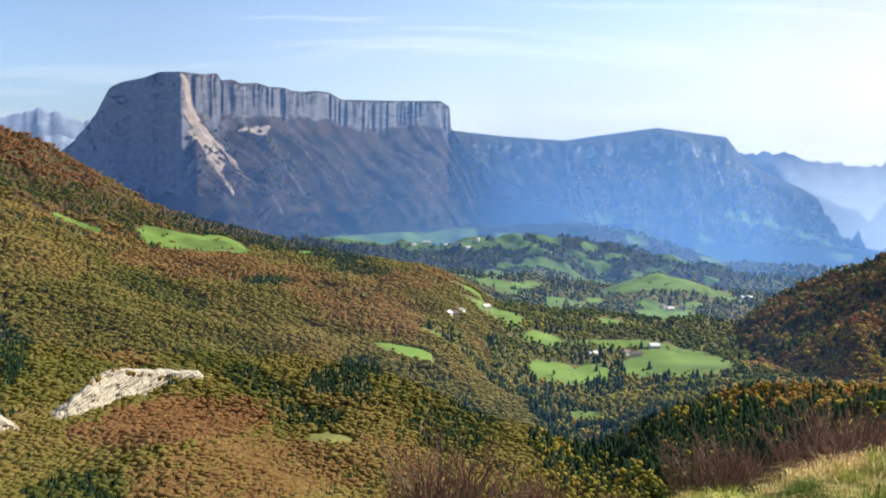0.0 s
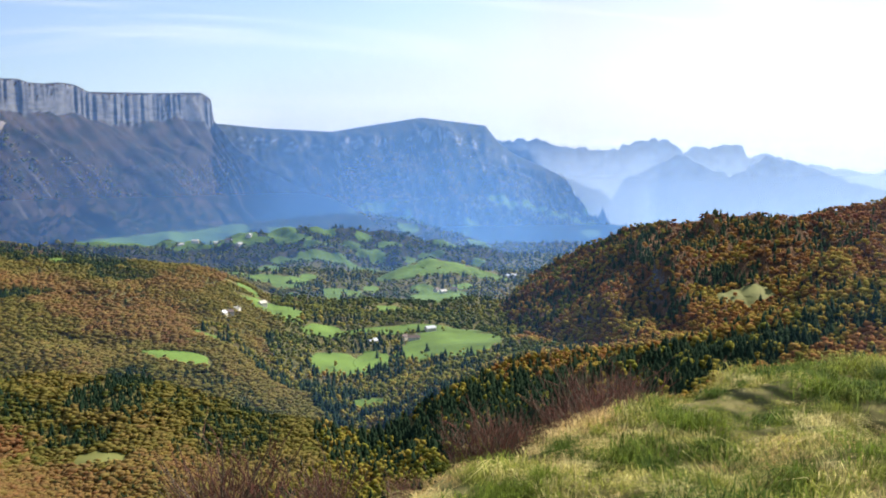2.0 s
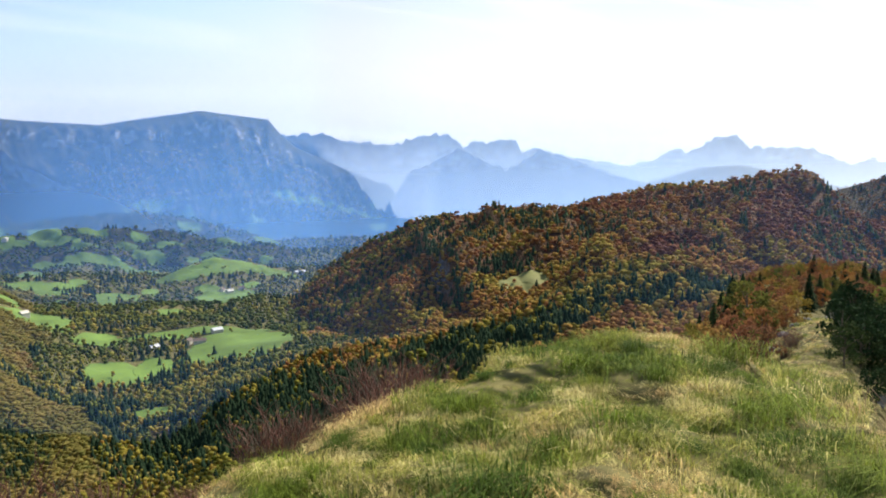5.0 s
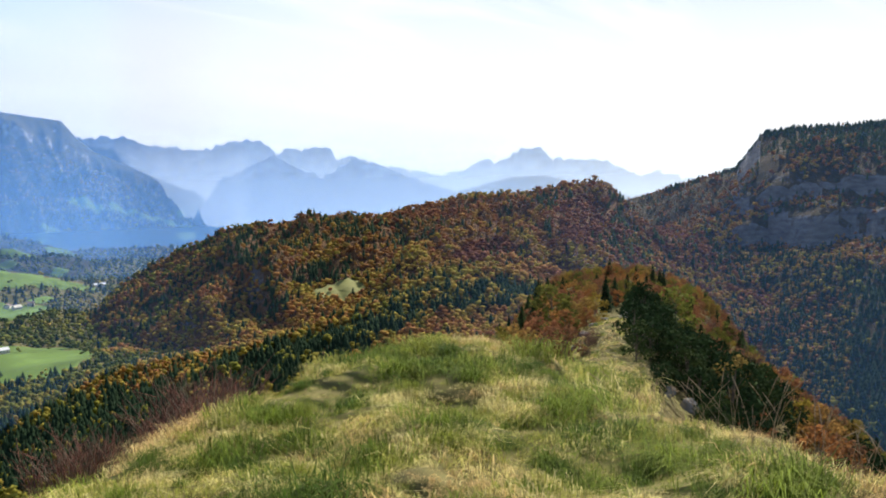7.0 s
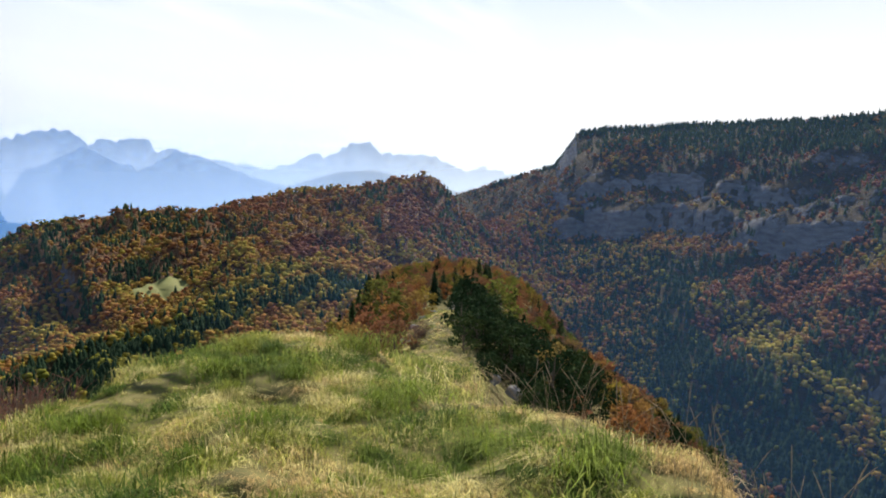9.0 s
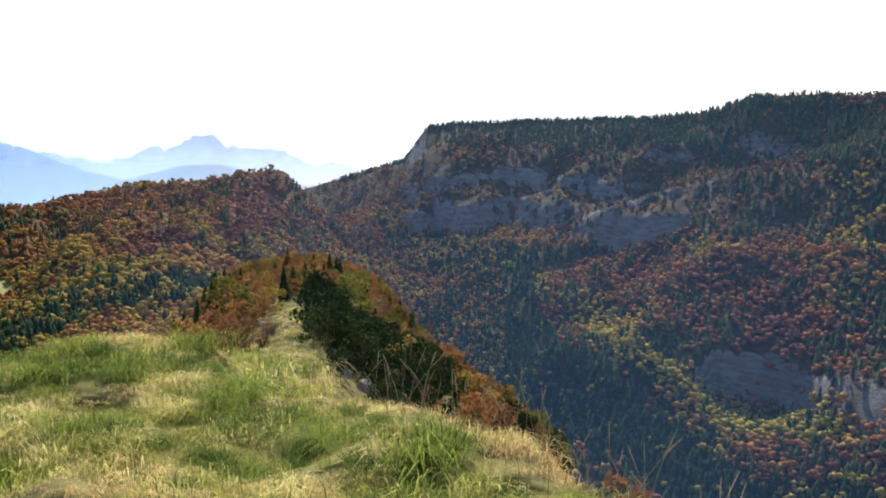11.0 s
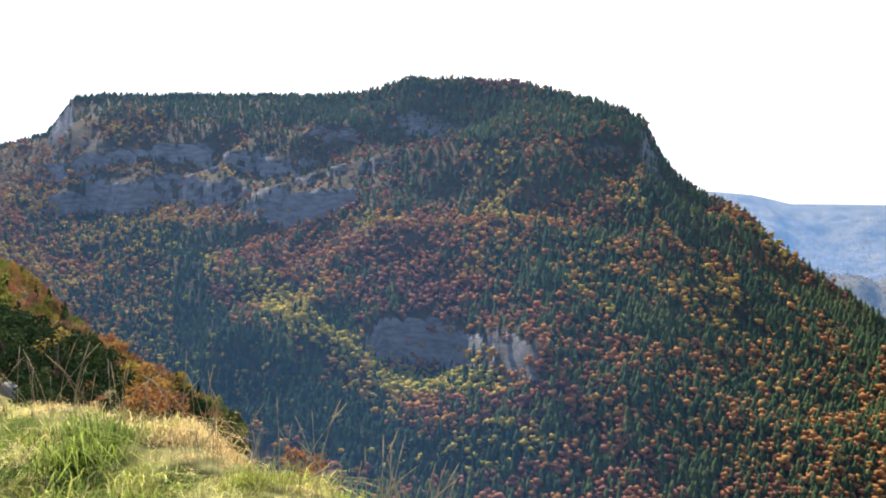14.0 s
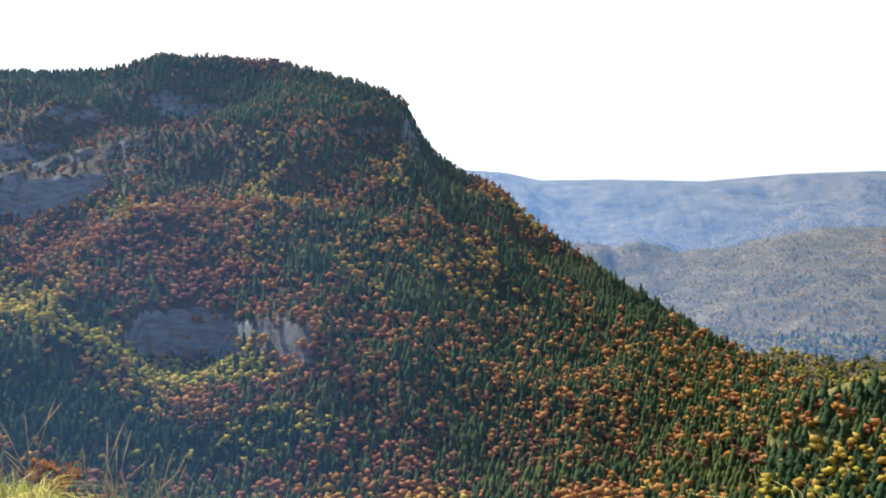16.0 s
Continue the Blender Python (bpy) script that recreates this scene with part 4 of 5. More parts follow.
def ridge_species(b, r, z):
    n1, n2 = blend(b, r, 130, 121), blend(b, r, 45, 122)
    # first three stands: dark spruces standing in for the shaded sides of spurs
    return stands(b, r, z, 0.1 + 0.5 * smoothstep(0.2, 0.5, n1 + 0.4 * n2), 0.64 + 0.3 * n1 + 0.2 * n2, [
        (30.2, -5.7, 1.5, 1.0, 0.5, 0.97, 0.5), (32.4, -9.7, 1.3, 0.6, 0.3, 0.97, 0.5), (35.7, -7.5, 2.4, 0.6, 0.05, 0.98, 0.5), (37.5, -4.2, 2.6, 0.7, 0, 0.75, 0.6), (33.6, -5.6, 2, 0.8, 0.3, 0.5, 0.6), (41.5, -4.6, 2.0, 0.9, 0.3, 0.45, 0.6), (44.5, -3.2, 3, 0.5, 0.15, 0.1, 0.8), (28.5, -8, 3, 0.7, 0.3, 0.3, 0.7),
        (47.8, -6.1, 2, 0.7, 0.1, 0.05, 0.96), (48, -4.4, 4, 0.7, 0.2, 0.04, 0.6), (54.3, -4.2, 1.5, 1.6, 0, 0.02, 0.96), (57.0, -3.6, 0.8, 2.0, -0.5, 0.5, 0.85), (61.5, -5.8, 3.2, 1.1, -0.3, 0.05, 0.86),
        (48, -9.4, 3.5, 0.9, 0.1, 0.8, 0.4), (43, -9.6, 3, 0.8, 0.2, 0.45, 0.45), (38, -12.0, 5, 0.9, 0.3, 0.75, 0.35), (31, -14.4, 8, 1.6, 0.3, 0.9, 0.3), (25, -16.5, 4, 1.6, 0.3, 0.75, 0.4), (40, -8.0, 2, 0.5, 0.2, 0.15, 0.5)], 125, 0.09)


def right_species(b, r, z):
    n1, n2 = blend(b, r, 110, 131), blend(b, r, 55, 133)
    return stands(b, r, z, 0.4 + 0.8 * n1 + 0.5 * n2 + 0.26 * smoothstep(94, 104, b), 0.74 + 0.6 * blend(b, r, 85, 135) + 0.15 * n2, [
        (90, 1.6, 13, 1.7, -0.03, 0.86, 0.7), (73, 1.6, 10, 0.9, 0.02, 0.97, 0.6), (74, -0.4, 9, 0.8, 0.05, 0.55, 0.85), (62, -2.6, 4, 1.2, 0.3, 0.2, 0.75), (88, -4.0, 5, 1.6, 0, 0.6, 0.9), (100, -1.5, 4, 2.2, -0.2, 0.6, 0.75), (84, -1.5, 3, 1.2, 0, 0.35, 0.9),
        (67.5, -7.2, 3.6, 1.7, -0.2, 0.95, 0.3), (72, -8.7, 2.6, 2.6, -0.5, 0.95, 0.3), (71, -13, 5, 3.5, -0.4, 0.95, 0.3), (77, -17.2, 4.5, 3, -0.6, 0.95, 0.3), (83.5, -20.8, 6, 2.2, -0.4, 0.95, 0.3), (91, -23, 6, 1.2, 0, 0.9, 0.3), (96, -22, 4, 1.2, 0, 0.6, 0.4),
        (75, -5.9, 4.5, 0.6, 0, 0.06, 0.64), (80.5, -8, 4, 1.8, 0.2, 0.1, 0.8), (78.5, -11.6, 3.5, 1.5, -0.5, 0.1, 0.38), (84, -15.2, 3.5, 1.0, -0.3, 0.1, 0.33), (91, -17.9, 5, 0.8, 0, 0.12, 0.33), (88, -8.5, 5, 1.5, 0, 0.1, 0.84), (95, -7, 4, 1, -0.1, 0.2, 0.7), (100, -14, 6, 2.4, -0.3, 0.42, 0.8), (108, -19, 7, 2, -0.2, 0.48, 0.7),
        (102, -9, 5, 1.6, -0.3, 0.62, 0.6), (112, -13, 6, 1.2, -0.5, 0.55, 0.6), (120, -18, 16, 4, 0, 0.62, 0.72)], 137, 0.08)


b, r = sites(-34, 10, 215, 1750, 0.0056, 2.4)
sel = b < 3.5 + 7 * blend(b, r, 110, 107)
b, r = b[sel], r[sel]
plant("the valley side", b, r, left_species, lambda r: 2.4 + 0.0021 * r, leaf=M_OLDWOOD, spread=2.4)
b, r = sites(-3, 42, 125, 1150, 0.0085, 4.5)
sel = ((b < 24 + 8 * blend(b, r, 120, 127)) | (r < 275)) & ((b >= 3.5 + 7 * blend(b, r, 110, 107)) | (r < 215))
plant("the valley floor", b[sel], r[sel], valley_species, lambda r: 5.0 + 0.0035 * r)
PATCHES = ALL_PATCHES
b, r = sites(-20, 32, 1150, 3300, 0.0088, 9.0)
sel = ((r > 1750) | (b > 4)) & (meadow_share(b, r) + 0.9 * blend(b, r, 170, 117) + 0.3 > 0.75)
plant("the far valley", b[sel], r[sel], valley_species, lambda r: 4.5 + 0.003 * r, spread=1.5)
PATCHES = NEAR_PATCHES
b, r = sites(16, 72, 270, 1600, 0.0076, 4.0)
sel = b >= 24 + 8 * blend(b, r, 120, 127)
plant("the ridge", b[sel], r[sel], ridge_species, lambda r: 4.4 + 0.0028 * r, spread=1.4)
b, r = sites(57, 140, 330, 1950, 0.0076, 5.0)
# the last trees along the crest
cb = rng.uniform(60, 113, 1300)
b, r = np.append(b, cb), np.append(r, np.interp(cb, RIGHT[3][:, 0], np.hypot(RIGHT[0][:, 149], RIGHT[1][:, 149])) - rng.uniform(1, 24, 1300))
sel = (b < 106) | (patch_height(RIGHT, b, r, 150) > ground_z(*polar(b, r)) - 20) | (r < 620)
b, r = b[sel], r[sel]
plant("the steep mountain", b, r, right_species, lambda r: 11.0 - 0.0022 * r, spread=1.2)
# close spruce wood along the top
b, r = sites(62, 105, 1100, 1800, 0.0056, 5.0)
sel = patch_height(RIGHT, b, r, 150) > EYE + r * np.tan(np.radians(np.where(b < 86, 0.5, -0.4)))
plant("the mountain's top", b[sel], r[sel], lambda b, r, z: (rng.uniform(0, 1, len(b)) < 0.94, np.full(len(b), 0.8)), lambda r: 7.0 + 0 * r)
b, r = sites(78, 140, 120, 330, 0.0098, 6.0)
plant("the gorge side", b, r, right_species, lambda r: 7.0 + 0.005 * r)


PATCHES = [(GRANIER, 130), (SECOND, 90)]


def slope_species(b, r, z):
    n1 = blend(b, r, 260, 141)
    conifer = n1 + rng.normal(0, 0.3, len(b)) > 0.05
    return conifer, np.clip(0.75 + 0.3 * n1 + rng.normal(0, 0.12, len(b)) - 0.4 * (z < -120), 0, 1)


def far_sites(b0, b1, r0, r1, pace):
    b, r = sites(b0, b1, r0, r1, pace, 14.0)
    return b, np.minimum(r, r1)


b, r = far_sites(-21, 9, 2640, 4200, 0.0056)
sel = rng.uniform(0, 1, len(b)) < np.clip(1.15 - (land(b, r) + 190) / 420, 0.12, 1) * (land(b, r) < 120)
plant("the table mountain", b[sel], r[sel], slope_species, lambda r: 10.0 + 0 * r, leaf=M_OLDWOOD)
b, r = far_sites(6, 30, 3120, 4400, 0.0052)
plant("the blue mountain", b, r, slope_species, lambda r: 14.0 + 0 * r, leaf=M_OLDWOOD)
PATCHES = [(RIGHT, 150), (PLATEAU, 80), (PSPUR, 60)]
b, r = sites(107, 142, 640, 1440, 0.0095, 7.0)
sel = patch_height(RIGHT, b, r, 150) < ground_z(*polar(b, r))
plant("the gorge floor", b[sel], r[sel], valley_species, lambda r: 8.0 + 0 * r, spread=1.3)
PATCHES = [(PLATEAU, 80), (PSPUR, 60)]
b, r = sites(105, 142, 1100, 3300, 0.0078, 8.0)
def plateau_species(b, r, z):
    n1 = blend(b, r, 150, 151)
    return rng.uniform(0, 1, len(b)) < 0.1 + 0.5 * n1, np.clip(0.5 + 0.5 * n1 + rng.normal(0, 0.12, len(b)), 0, 1)


sel = rng.uniform(0, 1, len(b)) < 0.62
b, r = b[sel], r[sel]
plant("the plateau slope", b, r, plateau_species, lambda r: 6.5 + 0 * r, leaf=M_OLDWOOD, spread=1.3)
PATCHES = NEAR_PATCHES


# ---- small builders ----
def part(name, bm, material, parent, label="", smooth=False):
    me = bpy.data.meshes.new(name)
    bm.to_mesh(me)
    bm.free()
    me.materials.append(material)
    if smooth:
        me.polygons.foreach_set("use_smooth", np.ones(len(me.polygons), bool))
    ob = new(name, me)
    ob.parent = parent
    if label:
        ob["label"] = label
    return ob


def array_part(name, co, faces, material, parent, label="", tint=None):
    me = bpy.data.meshes.new(name)
    fill_mesh(me, np.asarray(co), np.asarray(faces))
    if tint is not None:
        me.attributes.new("tint", "FLOAT", "POINT").data.foreach_set("value", np.asarray(tint, np.float32))
    me.materials.append(material)
    ob = new(name, me)
    ob.parent = parent
    if label:
        ob["label"] = label
    return ob


def tube(path, radii, sides=5):
    """A tapered tube along a path: points and triangles."""
    path = np.asarray(path, float)
    n = len(path)
    d = np.gradient(path, axis=0)
    d /= np.linalg.norm(d, axis=1)[:, None] + 1e-9
    ref = np.array([0.3, 0.9, 0.2])
    u = np.cross(d, ref)
    u /= np.linalg.norm(u, axis=1)[:, None] + 1e-9
    w = np.cross(d, u)
    a = np.arange(sides) * 2 * np.pi / sides
    co = (path[:, None] + np.asarray(radii)[:, None, None] * (np.cos(a)[None, :, None] * u[:, None] + np.sin(a)[None, :, None] * w[:, None])).reshape(-1, 3)
    f = []
    for i in range(n - 1):
        for k in range(sides):
            p, q = i * sides + k, i * sides + (k + 1) % sides
            f += [(p, q, q + sides), (p, q + sides, p + sides)]
    return co, np.array(f)


def merge(pieces):
    cos, fs, n = [], [], 0
    for c, f in pieces:
        cos.append(c); fs.append(np.asarray(f) + n); n += len(c)
    return np.concatenate(cos), np.concatenate(fs)


def m_leaf(name, stops, trans):
    m, n, l, b = mat(name, 0.95, 0.05)
    oi = n.new("ShaderNodeObjectInfo")
    base = ramp(n, l, oi.outputs["Random"], stops)
    geo = n.new("ShaderNodeNewGeometry")
    v = remap(n, l, geo.outputs["Random Per Island"], 0, 1, 0.6, 1.4)
    vec = n.new("ShaderNodeVectorMath"); vec.operation = "SCALE"
    l.new(base, vec.inputs[0]); l.new(v, vec.inputs["Scale"])
    l.new(vec.outputs[0], b.inputs["Base Color"])
    tr = n.new("ShaderNodeBsdfTranslucent")
    l.new(vec.outputs[0], tr.inputs[0])
    mx = n.new("ShaderNodeMixShader"); mx.inputs[0].default_value = trans
    l.new(b.outputs[0], mx.inputs[1]); l.new(tr.outputs[0], mx.inputs[2])
    l.new(mx.outputs[0], n["Material Output"].inputs[0])
    return m


M_RUSSET = m_leaf("russet leaves", [(0.0, (0.24, 0.17, 0.05)), (0.2, (0.28, 0.155, 0.05)), (0.4, (0.28, 0.12, 0.04)), (0.6, (0.17, 0.085, 0.045)), (0.8, (0.23, 0.1, 0.05)), (1.0, (0.14, 0.085, 0.05))], 0.4)
M_OLIVE = m_leaf("turning leaves", [(0.0, (0.04, 0.06, 0.018)), (0.25, (0.16, 0.17, 0.035)), (0.5, (0.07, 0.085, 0.022)), (0.75, (0.25, 0.19, 0.035)), (1.0, (0.12, 0.07, 0.03))], 0.4)
M_NEEDLE = m_leaf("spruce needles", [(0.0, (0.016, 0.032, 0.012)), (0.6, (0.026, 0.048, 0.018)), (1.0, (0.045, 0.065, 0.02))], 0.12)
M_BARK = m_plain("bark", (0.13, 0.1, 0.075), 0.4, 2.0, 0.95, 0.1, 0.03)
M_TWIG = m_plain("bare twigs", (0.17, 0.075, 0.055), 0.35, 1.0, 0.9, 0.1)
M_ROCK = m_plain("pale limestone", (0.42, 0.38, 0.31), 0.35, 0.35, 0.95, 0.1, 0.3)

# darker copy of the limestone, with shade put into its base colour
M_GREYROCK = m_plain("shaded grey limestone", (0.17, 0.16, 0.15), 0.4, 0.6, 0.95, 0.1, 0.3)


def leafy_tree(height, seed, leaf, name, label):
    """Trunk with limbs, and a crown of many small leaf sprays."""
    g = np.random.default_rng(seed)
    top = new(name)
    wood, leaves = [], []
    trunk = np.array([[0, 0, -0.4], [g.normal(0, 0.05), g.normal(0, 0.05), height * 0.3], [g.normal(0, 0.15), g.normal(0, 0.15), height * 0.75]])
    wood.append(tube(trunk, [0.02 * height, 0.016 * height, 0.006 * height], 6))
    n = 9
    for k in range(n):
        a, up = k * 2.4 + g.uniform(-0.4, 0.4), 0.06 + 0.84 * (k + g.uniform(0, 1)) / n
        reach = height * 0.36 * math.sin(math.pi * min(0.92, up * 0.75 + 0.22)) * g.uniform(0.75, 1.2)
        p0 = np.array([0, 0, height * up * 0.6])
        p2 = np.array([math.cos(a) * reach, math.sin(a) * reach, height * min(0.95, up * 0.85 + 0.12)])
        wood.append(tube([p0, (p0 + p2) / 2 + [0, 0, 0.06 * height], p2], [0.008 * height, 0.005 * height, 0.002 * height], 4))
        m = 80
        d = g.normal(0, 1, (m, 3)); d /= np.linalg.norm(d, axis=1)[:, None]
        c = p2 * [0.82, 0.82, 1] + d * height * np.array([0.15, 0.15, 0.12]) * g.uniform(0.45, 1.1, (m, 1))
        leaves.append(c)
    c = np.concatenate(leaves)
    m = len(c)
    s = height * g.uniform(0.018, 0.042, (m, 1))
    e1 = g.normal(0, 1, (m, 3)); e1 /= np.linalg.norm(e1, axis=1)[:, None]
    e2 = np.cross(e1, g.normal(0, 1, (m, 3))); e2 /= np.linalg.norm(e2, axis=1)[:, None]
    co = np.stack([c - e1 * s, c + e2 * s * 0.7, c + e1 * s, c - e2 * s * 0.6 + np.cross(e1, e2) * s * 0.5], 1).reshape(-1, 3)
    q = np.arange(m)[:, None] * 4
    f = np.concatenate([q + [0, 1, 2], q + [0, 2, 3]])
    array_part("trunk", *wood[0], M_BARK, top)
    array_part("branchwork", *merge(wood[1:]), M_BARK, top)["kind"] = "stuff"
    array_part("crown", co, f, leaf, top)
    return tagged(top, label, "tree", name + "s on the slope")


def spruce(height, seed, label, width=0.2, taper=0.8):
    """Trunk with whorls of drooping, needled boughs."""
    g = np.random.default_rng(seed)
    top = new("spruce")
    tc_, tf = tube([[0, 0, -0.4], [0, 0, height * 0.5], [0, 0, height * 0.98]], [0.016 * height, 0.01 * height, 0.002 * height], 5)
    co, f, n = [], [], 0
    rows = 26
    for k in range(rows):
        base = height * (0.05 + 0.93 * k / rows)
        reach = height * width * (1 - k / rows) ** taper * min(1, 0.55 + 3 * k / rows) + 0.02 * height
        for j in range(20):
            z = base + g.uniform(-0.03, 0.03) * height
            a = g.uniform(0, 2 * math.pi)
            q = reach * g.uniform(0.45, 1.25)
            d, t = np.array([math.cos(a), math.sin(a), 0]), np.array([-math.sin(a), math.cos(a), 0])
            w = q * g.uniform(0.07, 0.14) + 0.006 * height
            drop = q * g.uniform(-0.1, 0.55)
            p = [d * q * 0.12 + [0, 0, z + 0.02 * height], d * q * 0.6 + t * w + [0, 0, z - drop * 0.6], d * q + [0, 0, z - drop], d * q * 0.55 - t * w + [0, 0, z - drop * 0.4 - 0.012 * height]]
            co += [np.asarray(v, float) for v in p]
            f += [(n, n + 1, n + 2), (n, n + 2, n + 3)]
            n += 4
    array_part("trunk", tc_, tf, M_BARK, top)
    array_part("crown", np.array(co), np.array(f), M_NEEDLE, top)
    return tagged(top, label, "tree", "spruces on the spur")


def bare_shrub(height, seed):
    g = np.random.default_rng(seed)
    top = new("bare_shrub")
    pieces, stems = [], []
    for k in range(60):
        a, lean = g.uniform(0, 2 * math.pi), g.uniform(0.1, 0.75)
        h = height * g.uniform(0.6, 1.05)
        d = np.array([math.cos(a), math.sin(a), 0])
        p0 = d * 0.15 * height * g.uniform(0, 1) + [0, 0, -0.3]
        p1 = p0 + d * h * lean * 0.35 + [0, 0, h * 0.5]
        p2 = p1 + d * h * lean * 0.5 + [0, 0, h * 0.5] + g.normal(0, 0.05 * h, 3)
        stems.append(tube([p0, p1, p2], [0.011 * height, 0.007 * height, 0.002 * height], 3))
        for _ in range(4):
            u = g.uniform(0.3, 0.95)
            q0 = p0 * (1 - u) + p2 * u if u > 0.5 else p0 + (p1 - p0) * u * 1.6
            q1 = q0 + np.array([*g.normal(0, 0.12, 2), g.uniform(0.1, 0.28)]) * height
            pieces.append(tube([q0, (q0 + q1) / 2 + g.normal(0, 0.01, 3), q1], [0.004 * height, 0.003 * height, 0.0015 * height], 3))
    array_part("rootstock", *merge(stems), M_BARK, top)["kind"] = "stuff"
    array_part("brushwood", *merge(pieces), M_TWIG, top)["kind"] = "stuff"
    return tagged(top, "leafless red-brown shrub below the grassy brow", "shrub", "bare shrubs on the slope")


def stand(ob, b, r, size=1.0, first=False, sink=0.0):
    """Put a template, or a copy of it, on the land."""
    x, y = polar(b, r)
    z = float(land(np.array([b]), np.array([r]))[0]) - sink
    m = pose(float(x), float(y), z, 0, 0, float(rng.uniform(0, 360)))
    ob.scale = (size, size, size)
    if first:
        ob.matrix_basis = m @ Matrix.Diagonal((size, size, size, 1))
        return ob
    return copy_thing(ob, m)


class Kind:
    """A template that is placed the first time and copied afterwards."""
    def __init__(self, ob):
        self.ob, self.used = ob, False

    def put(self, b, r, size=1.0, sink=0.0):
        if not self.used:
            self.used = True
            return stand(self.ob, b, r, size, True, sink)
        return stand(self.ob, b, r, size, False, sink)


RUSSET = [Kind(leafy_tree(6.0, 200 + k, M_RUSSET, "beech", "russet autumn beech on the steep slope")) for k in range(4)]
OLIVE = [Kind(leafy_tree(6.0, 220 + k, M_OLIVE, "maple", "yellow-green turning broadleaf tree on the slope")) for k in range(4)]
SPRUCES = [Kind(spruce(7.0, 240 + k, "dark green spruce on the spur", 0.27, 0.9)) for k in range(3)]
DENSE = [Kind(spruce(6.0, 250 + k, "broad dark spruce beside the path", 0.46, 0.5)) for k in range(2)]
BUSHES = [Kind(leafy_tree(6.0, 270 + k, M_NEEDLE, "evergreen_bush", "dense dark evergreen bush beside the path")) for k in range(3)]
SHRUBS = [Kind(bare_shrub(3.0, 260 + k)) for k in range(3)]


def grove(b0, b1, r0, r1, gap, mix, size, skip=None):
    b, r = sites(b0, b1, r0, r1, 0.0, gap)
    z = land(b, r)
    ok = in_sight(b, r, z + 6.0 * size)
    if skip is not None:
        ok &= ~skip(b, r)
    for bi, ri in zip(b[ok], r[ok]):
        k = rng.choice(len(mix), p=[w for _, w in mix])
        kinds = mix[k][0]
        kinds[rng.integers(len(kinds))].put(float(bi), float(ri), float(size * rng.uniform(0.7, 1.25)))


# the spur with its wooded knoll beyond the path
grove(46, 79, 80, 235, 3.5, [(RUSSET, 0.55), (OLIVE, 0.27), (SPRUCES, 0.13), (SHRUBS, 0.05)], 0.52, lambda b, r: (b > 55) & (b < 59.4) & (r < 98))
grove(58.3, 68.0, 42, 76, 1.9, [(BUSHES, 0.78), (DENSE, 0.14), (RUSSET, 0.08)], 0.52)
grove(59.5, 70, 28, 42, 3.0, [(BUSHES, 0.75), (RUSSET, 0.25)], 0.34)
grove(67.5, 82, 40, 85, 3.6, [(RUSSET, 0.5), (OLIVE, 0.2), (BUSHES, 0.3)], 0.56)
grove(80, 97, 60, 125, 7.0, [(OLIVE, 0.5), (RUSSET, 0.3), (SPRUCES, 0.2)], 0.85)
grove(49.5, 54.0, 42, 66, 2.6, [(RUSSET, 0.72), (OLIVE, 0.2), (SPRUCES, 0.08)], 0.46)
grove(10, 49, 62, 128, 7.0, [(OLIVE, 0.35), (RUSSET, 0.25), (SPRUCES, 0.4)], 0.85)
grove(53.4, 55.6, 44, 78, 3.0, [(RUSSET, 0.5), (OLIVE, 0.2), (SHRUBS, 0.3)], 0.4)
grove(47, 52.5, 95, 175, 4.4, [(SPRUCES, 1.0)], 0.66)
# every template stands somewhere in the thicket
for k, kind in enumerate(RUSSET + OLIVE + SPRUCES + DENSE + BUSHES):
    if not kind.used:
        kind.put(60.5 + 0.6 * k, 58 + k, 0.5)
# bare shrubs just below the brow
for bi, ri, si in ((25.5, 36, 1.1), (26.3, 37, 1.3), (27.1, 36, 1.4), (28.0, 37, 1.4), (28.9, 37, 1.3), (29.8, 38, 1.1), (24.5, 34, 0.9), (26.8, 33, 1.0), (28.4, 33, 1.0), (19.5, 28, 0.9), (20.6, 29, 1.0), (18.0, 28, 0.9), (22.4, 31, 0.8),
                   (-0.3, 30, 1.45), (1.2, 30, 1.3), (-2.2, 31, 1.1), (6.4, 30, 0.95), (7.6, 30, 0.9), (13.0, 30, 0.6), (-4.0, 33, 0.6)):
    SHRUBS[rng.integers(3)].put(bi, ri, si)
for k, kind in enumerate(SHRUBS):
    if not kind.used:
        kind.put(27.5 + k, 38, 1.0)


# ---- rocks ----
def boulder(name, b, r, size, seed, label, material):
    bm = bmesh.new()
    bmesh.ops.create_icosphere(bm, subdivisions=3, radius=1.0)
    for v in bm.verts:
        p = v.co.copy()
        k = 1 + 0.35 * noise.noise(p * 1.3 + Vector((seed, 0, 0))) + 0.12 * noise.noise(p * 4 + Vector((0, seed, 0)))
        v.co = Vector((p.x * size[0], p.y * size[1], p.z * size[2])) * k
    me = bpy.data.meshes.new(name)
    bm.to_mesh(me)
    bm.free()
    me.materials.append(material)
    ob = tagged(new(name, me), label, "rock")
    x, y = polar(b, r)
    ob.matrix_basis = pose(float(x), float(y), float(land(np.array([b]), np.array([r]))[0]) + size[2] * 0.35, 0, 0, seed * 40)
    return ob


